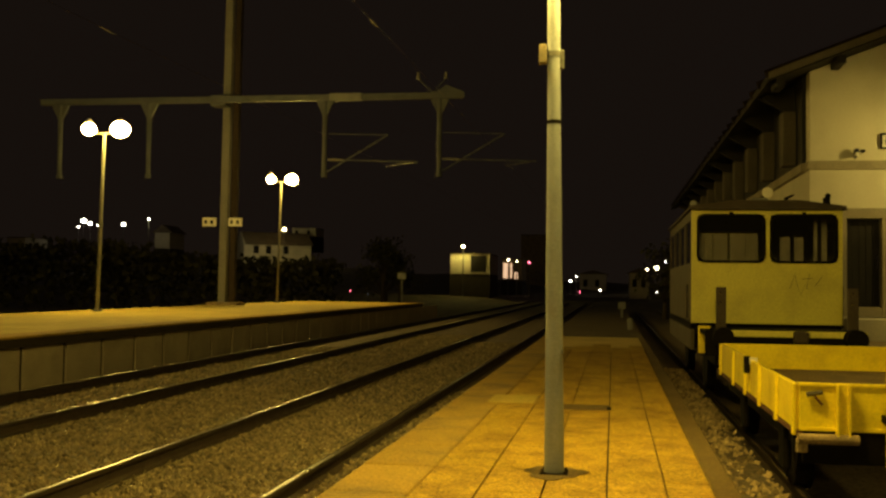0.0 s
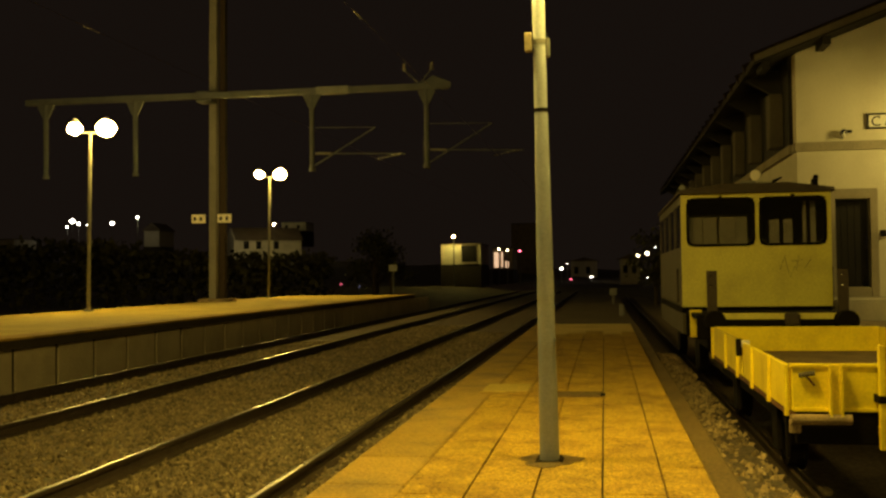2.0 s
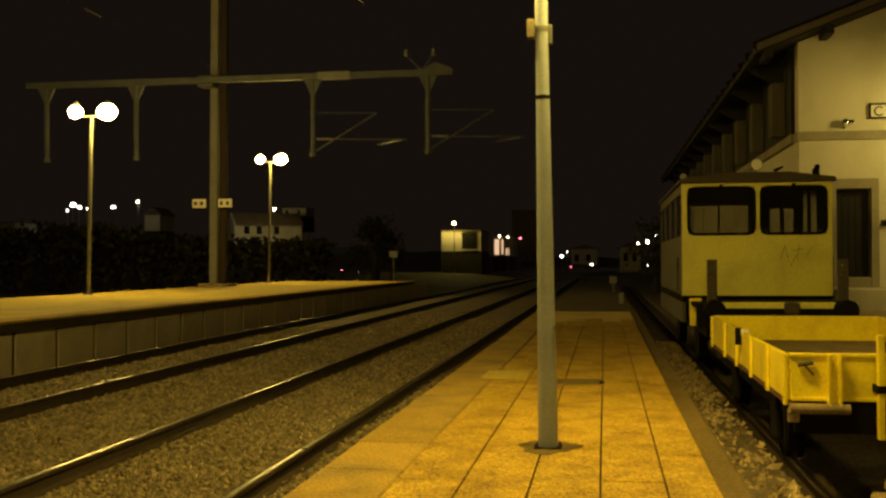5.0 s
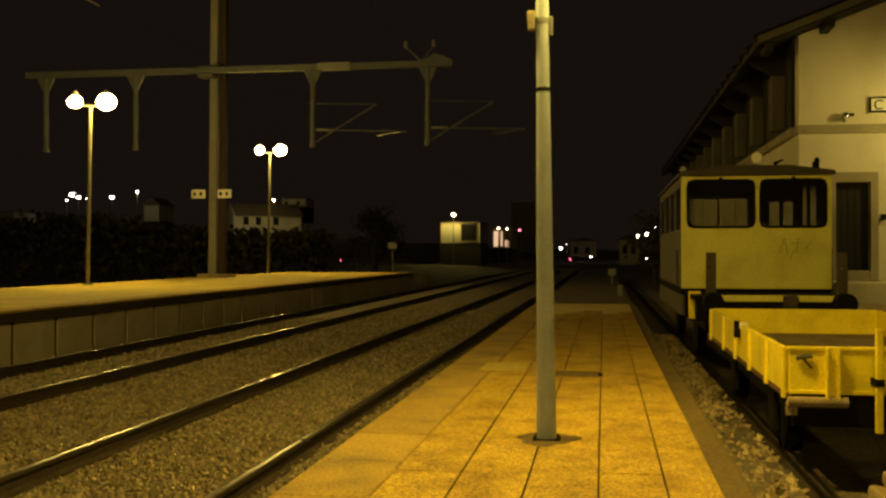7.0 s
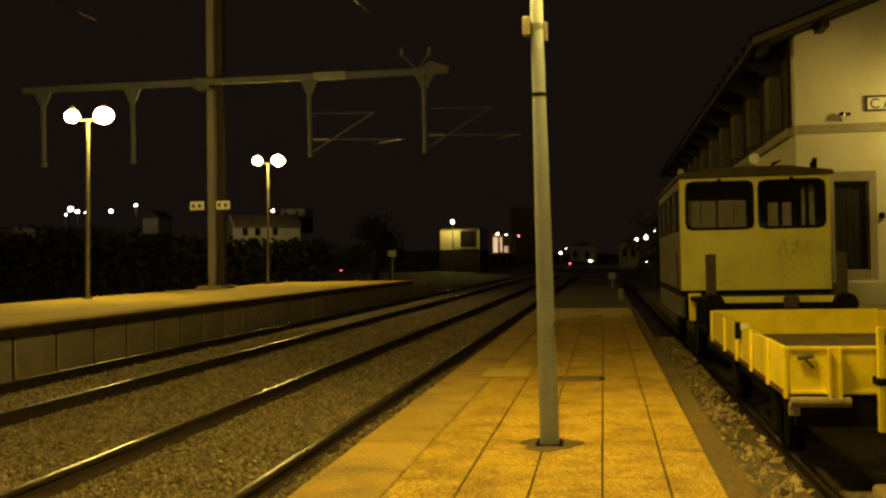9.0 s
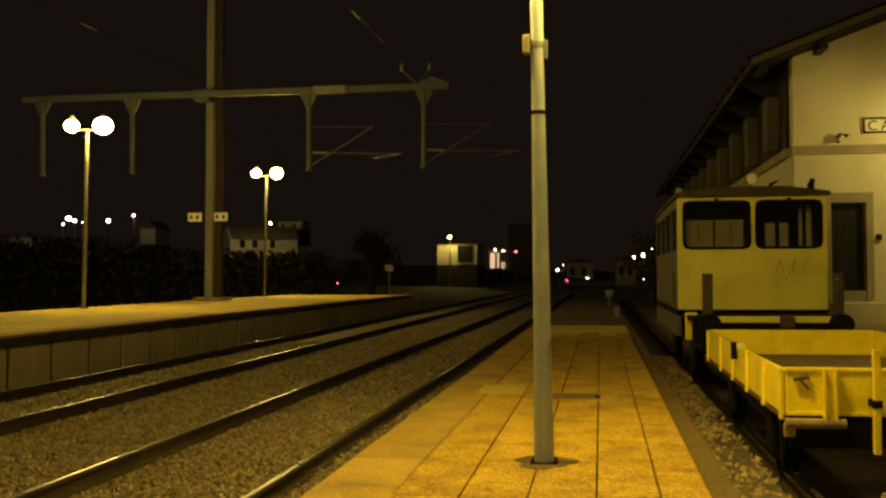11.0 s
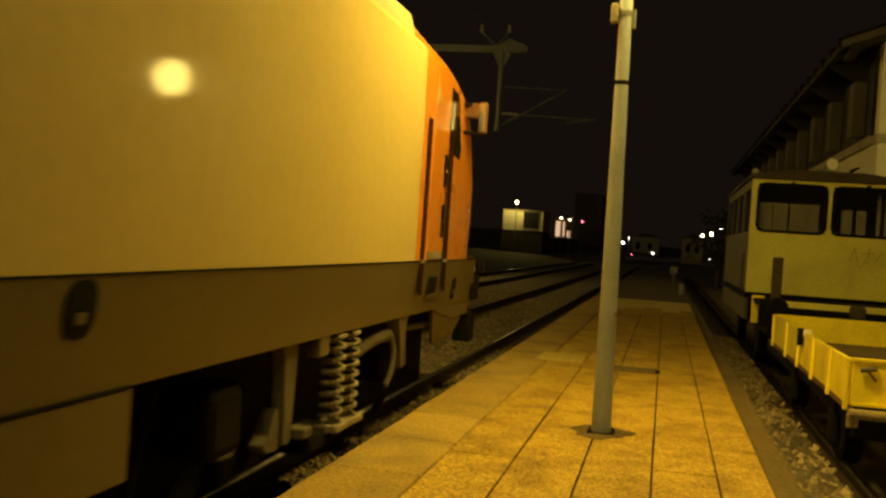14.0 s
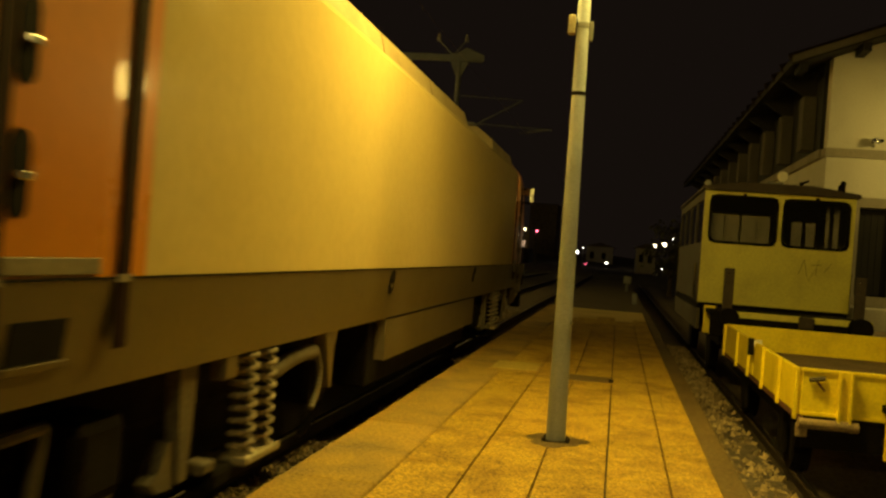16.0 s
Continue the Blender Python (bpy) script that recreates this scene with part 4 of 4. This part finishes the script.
            apron = prism(B(), [(Y(1.55), LOWZ - 0.02), (Y(1.22), 0.60), (Y(1.06), 0.56), (Y(0.40), 0.60), (Y(0.28), 0.785), (Y(0.78), 0.788), (Y(1.30), 0.858)], "x", sgn * (HW - 0.09), sgn * (HW - 0.062))
            for v in apron.verts:
                v.co.x -= sgn * 0.35 * max(0.0, 0.78 - v.co.z)
            part("apron", apron, SILL, t, "grey rail apron curving inwards below")
            part("arch_bracket", tube(B(), [(sgn * (HW - 0.16), Y(1.52), 0.775), (sgn * (HW - 0.16), Y(2.16), 0.79), (sgn * (HW - 0.16), Y(2.1), 0.50)], 0.026, 8), ARMGREY, t, "dull bent bracket in the wheel arch")
            bf = part("buffer_housing", box(B(), sgn * 0.76, sgn * 1.36, min(Y(0.2), Y(-0.60)), max(Y(0.2), Y(-0.60)), 0.84, 1.20, 0.03), SILL, t)
            part("buffer_head", box(B(), sgn * 0.72, sgn * 1.40, min(Y(-0.60), Y(-0.68)), max(Y(-0.60), Y(-0.68)), 0.9, 1.18, 0.03), UNDERDARK, bf)
            part("step_plate", box(B(), sgn * 0.7, sgn * 1.4, min(Y(0.2), Y(-0.42)), max(Y(0.2), Y(-0.42)), 1.205, 1.235, 0.006), COIL, bf)
            part("dark_mark", box(B(), sgn * 1.361, sgn * 1.368, min(Y(-0.36), Y(-0.52)), max(Y(-0.36), Y(-0.52)), 0.90, 1.08), RUBBER, bf)
            part("rail_guard", box(B(), sgn * 1.18, sgn * 1.38, min(Y(-0.44), Y(-0.66)), max(Y(-0.44), Y(-0.66)), 0.46, 0.77, 0.03), RUBBER, t)
    for flip in (False, True):
        def Y(s):
            return -s if not flip else -(LEN - s)
        ws = B()
        d0, d1 = 0.12, 1.18
        ring = []
        for s, x in ((d0, 1.0), (d1, 0.92), (d1, -0.92), (d0, -1.0)):
            z = zroof(s) + 0.05
            ring.append(ws.verts.new((x, Y(s) + (0.05 if not flip else -0.05), z + 0.03)))
        ws.faces.new(ring)
        bmesh.ops.solidify(ws, geom=ws.faces[:], thickness=0.03)
        part("windscreen", ws, WINDOWGLASS, t, "dark raked windscreen")
        part("front_beam", box(B(), -1.3, 1.3, min(Y(0.12), Y(0.5)), max(Y(0.12), Y(0.5)), 0.7, SILLZ, 0.03), SILL, t)
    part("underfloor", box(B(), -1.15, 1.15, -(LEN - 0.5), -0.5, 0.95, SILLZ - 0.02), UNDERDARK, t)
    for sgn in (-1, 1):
        # added sheet, hides the lit ballast so the underfloor stays in shade
        part("shade_sheet", box(B(), sgn * 1.02, sgn * 1.06, -(LEN - 0.4), -0.4, 0.14, 0.95), UNDERDARK, t, "added dark sheet behind the bogies, standing for shade")
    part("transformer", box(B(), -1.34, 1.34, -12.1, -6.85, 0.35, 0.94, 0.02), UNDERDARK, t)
    # bogies
    for yc in (-4.05, -14.95):
        b = part("bogie_frame", box(B(), -1.1, 1.1, yc - 1.9, yc + 1.9, 0.55, 0.85, 0.05), UNDERDARK, t, "near-black bogie, shade put into its colour")
        for dy in (-1.5, 1.5):
            for s in (-HALF, HALF):
                part("wheel", rod(B(), (s - 0.065, yc + dy, 0.575), (s + 0.065, yc + dy, 0.575), 0.575, seg=32), UNDERDARK, b)
            part("axle", rod(B(), (-1.2, yc + dy, 0.575), (1.2, yc + dy, 0.575), 0.09, seg=10), UNDERDARK, b)
        for sgn in (-1, 1):
            X = sgn * (HW - 0.10)
            for dy in (-0.02, 0.27):
                coil = B()
                pts = [(X + 0.066 * math.cos(a), yc + dy + 0.066 * math.sin(a), 0.36 + 0.54 * a / (2 * math.pi * 8)) for a in [i * 2 * math.pi / 12 for i in range(12 * 8 + 1)]]
                tube(coil, pts, 0.015, 6)
                part("coil_spring", coil, COIL, b, "dusty pale coil spring", True)
            part("damper_cover", box(B(), sgn * (HW - 0.14), sgn * (HW - 0.055), yc - 0.42, yc - 0.25, 0.80, LOWZ, 0.01), SILL, b)
            part("spring_seat", box(B(), X - 0.09, X + 0.09, yc - 0.14, yc + 0.4, 0.315, 0.36, 0.012), COIL, b)
            part("side_beam", box(B(), sgn * (HW - 0.32), sgn * (HW - 0.08), yc - 0.42, yc + 0.42, 0.22, 0.34, 0.03), UNDERDARK, b)
            for dy in (-1.5, 1.5):
                part("axle_box", box(B(), sgn * (HW - 0.4), sgn * (HW - 0.12), yc + dy - 0.2, yc + dy + 0.2, 0.42, 0.78, 0.06), UNDERDARK, b, "dark axle box")
                if dy > 0:
                    part("control_arm", tube(B(), smoothed([(sgn * (HW - 0.15), yc + 0.52, 0.725), (sgn * (HW - 0.13), yc + 0.78, 0.775), (sgn * (HW - 0.12), yc + 1.05, 0.80), (sgn * (HW - 0.12), yc + 1.27, 0.795)]), 0.05, 10), ARMGREY, b, "dusty pale control arm", True)
                part("sand_pipe", tube(B(), [(sgn * (HW - 0.3), yc + dy * 1.3, 0.8), (sgn * (HW - 0.3), yc + dy * 1.42, 0.3), (sgn * (HW - 0.4), yc + dy * 1.35, 0.08)], 0.03, 8), UNDERDARK, b)
            part("hanger_post", prism(B(), [(yc + 1.35, LOWZ), (yc + 1.65, LOWZ), (yc + 1.58, 0.80), (yc + 1.57, 0.53), (yc + 1.51, 0.53), (yc + 1.42, 0.80)], "x", sgn * (HW - 0.16), sgn * (HW - 0.06)), SILL, b, "tapered grey hanger")
            part("brake_lever", tube(B(), smoothed([(sgn * (HW - 0.10), yc + 1.29, 0.80), (sgn * (HW - 0.09), yc + 1.37, 0.67), (sgn * (HW - 0.09), yc + 1.34, 0.53), (sgn * (HW - 0.10), yc + 1.25, 0.42)]), 0.022, 8), ARMGREY, b, "dusty pale lever", True)
            part("guide_post", prism(B(), [(yc - 0.66, LOWZ), (yc - 0.86, LOWZ), (yc - 0.83, 0.62), (yc - 0.80, 0.36), (yc - 0.71, 0.36), (yc - 0.68, 0.62)], "x", sgn * (HW - 0.17), sgn * (HW - 0.10)), ARMGREY, b, "dull guide post")
            part("post_foot", box(B(), sgn * (HW - 0.17), sgn * (HW - 0.05), yc - 0.62, yc - 0.47, 0.36, 0.42, 0.015), ARMGREY, b)
            part("brake_hanger", prism(B(), [(yc - 0.72, 0.40), (yc - 0.82, 0.56), (yc - 0.90, 0.57), (yc - 0.98, 0.44), (yc - 1.05, 0.40), (yc - 0.98, 0.35), (yc - 0.84, 0.34)], "x", sgn * (HW - 0.2), sgn * (HW - 0.12)), ARMGREY, b, "dusty brake hanger")
            part("brake_shoe_arm", prism(B(), [(yc - 1.34, 0.46), (yc - 1.40, 0.52), (yc - 1.50, 0.52), (yc - 1.54, 0.64), (yc - 1.66, 0.64), (yc - 1.63, 0.50), (yc - 1.54, 0.42), (yc - 1.38, 0.41)], "x", sgn * (HW - 0.22), sgn * (HW - 0.14)), ARMGREY, b, "dusty brake arm")
    # roof gear in the open well
    pan = part("pantograph_base", box(B(), -0.6, 0.6, -7.5, -5.6, SHZ + 0.046, SHZ + 0.12, 0.03), UNDERDARK, t)
    for s in (-0.5, 0.5):
        part("pantograph_arm", rod(B(), (s, -7.3, SHZ + 0.12), (s * 0.6, -5.7, SHZ + 0.2), 0.03, seg=6), UNDERDARK, pan)
    return t


loco = locomotive()


# ------------------------------------------------ distance
def hillside():
    bm = B()
    nx, ny = 60, 10
    grid = []
    rng = random.Random(4)
    for j in range(ny):
        row = []
        for i in range(nx):
            x = -160 + 300 * i / (nx - 1)
            y = 66 + 16 * j + max(0, x + 20) * 0.55
            rise = max(0.0, min(1.0, (-x - 8) / 60))
            z = -0.4 + (j / (ny - 1)) ** 1.2 * (2.6 + 3.2 * rise) + rng.uniform(-0.3, 0.5) * (j > 0)
            row.append(bm.verts.new((x, y, z)))
        grid.append(row)
    for j in range(ny - 1):
        for i in range(nx - 1):
            bm.faces.new((grid[j][i], grid[j][i + 1], grid[j + 1][i + 1], grid[j + 1][i]))
    solid("hillside", bm, HILL, "dark night hillside behind the station", "hillside", "structure", smooth=True)


hillside()


def far_house(name, label, x, y, z, w, d, h, roof, openings=(), turn=0.0, wall=FARWALL):
    t = thing(name, label, "building", (x, y, z))
    t.rotation_euler = (0, 0, radians(turn))
    part("wall", box(B(), 0, w, 0, d, -0.1, h), wall, t)
    # near-black base, darkness under the lit walls put into its colour
    part("plinth", box(B(), -0.05, w + 0.05, -0.05, d, -3.5, -0.102), UNLITCONC, t)
    part("roof", prism(B(), [(-0.4, h), (w + 0.4, h), (w / 2, h + roof)] if roof > 0 else [(-0.06, h), (w + 0.06, h), (w + 0.06, h + 0.12), (-0.06, h + 0.12)], "y", -0.1, d + 0.1), GREENROOF, t)
    for x0, x1, z0, z1, m in openings:
        o = part("window", box(B(), x0, x1, -0.06, 0.05, z0, z1), m, t)
        part("sill", box(B(), x0 - 0.1, x1 + 0.1, -0.14, 0.0, z0 - 0.12, z0 - 0.01), wall, o)
    return t


white = thing("white_house", "long white house on the hillside under a lamp", "building", (-74.84, 200, 6.2))
white.rotation_euler = (0, 0, radians(33))
part("wall", box(B(), 0, 14, 0, 8, -4.5, 3.4), FARWALL, white)
part("gable", prism(B(), [(0, -4.5), (0, 3.4), (4, 5.9), (8, 3.4), (8, -4.5)], "x", -0.3, -0.01), FARWALL, white)
part("roof", prism(B(), [(-0.5, 3.2), (4, 6.0), (8.5, 3.2)], "x", -0.005, 14.4), GREENROOF, white)
for x in (1.7, 4.3, 8.0):
    w = part("window", box(B(), x, x + 1.1, -0.06, 0.05, 1.4, 3.0), BLACKPAINT, white)
    part("sill", box(B(), x - 0.1, x + 1.2, -0.14, 0.0, 1.26, 1.39), FARWALL, w)
far_house("hill_terrace", "small pale house lit behind a dark roof", -69.7, 215, 11.9, 5.4, 6, 1.7, 0, ((0.7, 1.3, 0.4, 1.2, BLACKPAINT), (3.4, 4.0, 0.4, 1.2, BLACKPAINT)))
far_house("station_house", "small pale building lit by a lamp", -16.0, 100, 2.75, 3.95, 7, 1.85, 0, ((2.05, 3.55, 0.12, 1.75, BLACKPAINT),))
far_house("lit_kiosk", "small building with a lit open front", -13.2, 122, 2.3, 2.4, 6, 2.4, 0, ((0.15, 0.8, 0.15, 2.0, LITROOM), (1.0, 1.2, 0.2, 2.0, LITROOM), (1.5, 1.9, 0.1, 0.9, LITROOM)), 0, OLDCONC)
far_house("apartment_block", "dark far apartment block", -14.8, 165, 0, 4.4, 10, 9.8, 0, (), 0, OLDCONC)
far_house("far_terrace", "dim pale terrace beyond the tracks", -4.8, 150, 0, 3.8, 8, 3.4, 0.6, ((0.5, 1.1, 1.6, 2.6, BLACKPAINT), (2.2, 2.8, 1.6, 2.6, BLACKPAINT)))
far_house("far_terrace", "dim pale house beyond the siding", 1.9, 120, 0, 2.2, 8, 3.2, 0.6, ((0.3, 0.8, 1.6, 2.5, BLACKPAINT), (1.3, 1.8, 1.6, 2.5, BLACKPAINT)))
far_house("hill_cottage", "small pale cottage on the dark slope", -66.35, 140, 6.45, 2.35, 5, 2.2, 1.2, ())
far_house("hill_cottage", "small pale cottage among trees", -90, 140, 6.4, 3.0, 6, 1.4, 0, ())


def street_light(x, y, z, r, mat, ground=-0.3, label="distant street light glowing in the dark"):
    t = thing("street_lamp", label, "street lamp", (x, y, ground), group="distant lights")
    part("post", rod(B(), (0, 0, 0), (0, 0, z - ground), 0.07, 0.05, 8), DARKPOLE, t)
    part("lamp_head", ball(B(), (0, 0, z - ground), r, 10, 0.8), mat, t, smooth=True)


DIST = [  # bearing, elevation (both over 1800), distance, radius, material
    (-998, 113, 150, 0.7, COOL), (-985, 108, 152, 0.5, COOL), (-1009, 102, 152, 0.3, COOL), (-917, 107, 150, 0.55, COOL), (-866, 117, 136, 0.32, COOL),
    (-969, 105, 150, 0.2, COOL), (-599, 99, 198, 0.34, FLOOD), (-265, 70, 99.1, 0.2, GLARE), (-184, 46, 118, 0.22, WARMLIGHT), (-169, 44, 118, 0.2, WARMLIGHT),
    (-147, 42, 110, 0.22, REDLIGHT), (-74, 10, 130, 0.30, COOL), (-64, 18, 130, 0.13, COOL), (-58, -9, 140, 0.16, REDLIGHT), (-22, -5, 140, 0.25, COOL),
    (28, -10, 150, 0.26, BLUELIGHT), (58, 31, 130, 0.40, WARMLIGHT), (75, 34, 130, 0.55, WARMLIGHT), (89, 45, 130, 0.2, COOL), (74, -8, 120, 0.12, COOL),
    (-472, -13, 75, 0.10, REDLIGHT), (-440, -18, 75, 0.07, BLUELIGHT),
]
for u, v, d, r, m in DIST:
    street_light(u / 1800 * d, d, 1.55 + v / 1800 * d, r * 0.58, m)


def tree(x, y, z, h, seed):
    rng = random.Random(seed)
    t = thing("tree", "dark leafy tree at night behind the platform", "tree", (x, y, z), group="trees behind the station")
    part("trunk", rod(B(), (0, 0, -2), (0.1, 0, h * 0.55), 0.05 * h, 0.02 * h, 8), BARK, t)
    vs, fs, base = [], [], 0
    limbs = B()
    for k in range(9):
        a, e = rng.uniform(0, 6.28), rng.uniform(0.35, 0.95)
        tip = Vector((math.cos(a) * h * 0.34 * (1.3 - e), math.sin(a) * h * 0.34 * (1.3 - e), h * e))
        rod(limbs, (0.05, 0, h * 0.4 * e), tip, 0.014 * h, 0.004 * h, 5)
        for q in range(90):
            c = tip + Vector((rng.gauss(0, 0.1), rng.gauss(0, 0.1), rng.gauss(0, 0.08))) * h
            s = h * rng.uniform(0.02, 0.045)
            n = Vector((rng.gauss(0, 1), rng.gauss(0, 1), rng.gauss(0, 1))).normalized()
            u = n.orthogonal().normalized() * s
            w = n.cross(u)
            vs += [c + u, c + w * 0.6, c - u, c - w * 0.6]
            fs.append((base, base + 1, base + 2, base + 3))
            base += 4
    part("branching", limbs, BARK, t)
    me = bpy.data.meshes.new("crown")
    me.from_pydata([tuple(v) for v in vs], [], fs)
    me.materials.append(LEAF)
    c = new("crown", me)
    c.parent = t


for i, (x, y, h) in enumerate(((-31, 60, 3.6), (-26, 66, 3.4), (-36, 70, 3.8), (-17.0, 74, 4.2), (-47, 64, 3.6), (-41, 58, 3.2), (-55, 70, 4.0), (-16.5, 78, 4.0), (-19, 84, 5.0), (3.0, 62, 4.0), (5.0, 74, 5.0))):
    tree(x, y, 0, h, 20 + i)


def shrub_bank():
    rng = np.random.default_rng(8)
    n = 9000
    f = rng.random(n)
    x = -64 + 47 * f
    y = 52 + 9 * f + rng.normal(0, 1.6, n)
    crest = 2.75 + 0.15 * np.sin(0.55 * x) + 0.2 * np.sin(1.7 * x + 1.0) + 0.11 * np.clip(-21.5 - x, 0, 9)
    z = -0.4 + (crest + 0.4) * np.sqrt(rng.random(n)) + rng.normal(0, 0.12, n)
    vs, fs = [], []
    for i in range(n):
        c = np.array((x[i], y[i], max(z[i], -0.3)))
        u = rng.normal(0, 1, 3)
        u *= rng.uniform(0.16, 0.34) / np.linalg.norm(u)
        w = np.cross(u, rng.normal(0, 1, 3))
        w *= rng.uniform(0.10, 0.2) / (np.linalg.norm(w) + 1e-6)
        k = 4 * i
        vs += [tuple(c + u), tuple(c + w), tuple(c - u), tuple(c - w)]
        fs.append((k, k + 1, k + 2, k + 3))
    me = bpy.data.meshes.new("shrub_bank")
    me.from_pydata(vs, [], fs)
    me.materials.append(SHRUB)
    tagged(new("shrub_bank", me), "dense dark shrubs on the bank behind the far platform", "shrubs", kind="stuff")


shrub_bank()


def small_signs():
    s = thing("track_sign", "small white sign on a thin post at the platform end", "sign", (-11.7, 56, 0.0))
    part("post", rod(B(), (0, 0, 0), (0, 0, 2.2), 0.04, seg=8), STEEL, s)
    part("plate", box(B(), -0.24, 0.24, -0.05, -0.03, 1.85, 2.2, 0.005), SIGNGREY, s)
    m = thing("marker_stone", "short white marker post beside the path", "marker post", (0.58, 35.8, 0.08))
    part("stone", box(B(), -0.09, 0.09, -0.06, 0.06, 0, 0.4, 0.03), SIGNGREY, m)
    e = thing("equipment_box", "small pale equipment box on a stub post", "equipment box", (0.42, 50, 0.0))
    part("stub", rod(B(), (0, 0, 0), (0, 0, 0.55), 0.06, seg=8), STEEL, e)
    part("case", box(B(), -0.18, 0.18, -0.12, 0.12, 0.5, 0.85, 0.03), SIGNGREY, e)
    c = thing("manhole_cover", "pale rectangular cover plate set in the paving", "manhole cover", (-1.2, 11.6, PLAT))
    part("frame", box(B(), -0.24, 0.34, 0, 0.9, 0, 0.012, 0.003), KERB, c)
    part("lid", box(B(), -0.21, 0.31, 0.04, 0.86, 0.0121, 0.02, 0.003), PAVING, c)
    d = thing("drain_cover", "dark steel drain cover in the paving", "drain cover", (-0.72, 11.2, PLAT))
    part("frame", box(B(), 0, 0.72, 0, 0.55, 0, 0.010, 0.003), KERB, d)
    part("lid", box(B(), 0.03, 0.69, 0.03, 0.52, 0.0101, 0.014, 0.003), EDGING, d)
    for x in (0.02, 0.66):
        part("lifting_slot", box(B(), x, x + 0.05, 0.06, 0.34, 0.0141, 0.018), UNDERDARK, d, "dark lifting slot")


small_signs()


# ------------------------------------------------ pieces of platforms
def shared_piece(name, sx, sy, sz, bevel, mat):
    return mesh_of(name, box(B(), -sx / 2, sx / 2, -sy / 2, sy / 2, -sz, 0, bevel), mat)


def lay(name, me, parent, x, y, z, rng):
    ob = new(name, me)
    ob.parent = parent
    ob.matrix_basis = pose(x, y, z + rng.uniform(-0.0025, 0.0025), rng.uniform(-0.08, 0.08), rng.uniform(-0.2, 0.2), rng.uniform(-0.08, 0.08))


rng = random.Random(11)
COLS = ((-1.29, -0.87), (-0.87, -0.45), (-0.45, -0.03), (-0.03, 0.36), (0.36, 0.67))
for c, (a, b) in enumerate(COLS):
    w = b - a
    me = shared_piece("slab", w - 0.013, 2.088, 0.05, 0.004, SLAB)
    start = -4.25 + (0.0, 0.45, 1.3, 0.1, 1.0)[c]
    for i in range(-4, 13):
        lay("slab", me, near, (a + b) / 2, start + 1.05 + 2.1 * i, PLAT, rng)
me = shared_piece("kerb_stone", 0.552, 0.99, 0.32, 0.02, KERB)
for i in range(-7, 34):
    lay("kerb_stone", me, near, -1.572, -5 + i, PLAT + 0.003, rng)
me = mesh_of("wall_panel", box(B(), -0.02, 0.02, -0.58, 0.58, -0.35, 0.495, 0.008), WALLPANEL)
for i in range(34):
    lay("wall_panel", me, far_plat, -9.045, 10.107 + 1.26 * i, 0.0, rng)


# ------------------------------------------------ movement
def motions():
    rows = [(0.0, -33.0), (4.0, -21.6), (8.0, -10.0), (11.0, -1.1), (12.0, 2.15), (12.5, 3.88), (13.0, 5.80), (13.5, 7.82), (14.0, 10.0), (14.5, 12.25), (15.0, 14.9), (15.5, 17.5), (16.0, 20.15)]
    walk(loco, [(t, pose(LOCO_X, y, 0)) for t, y in rows])


motions()
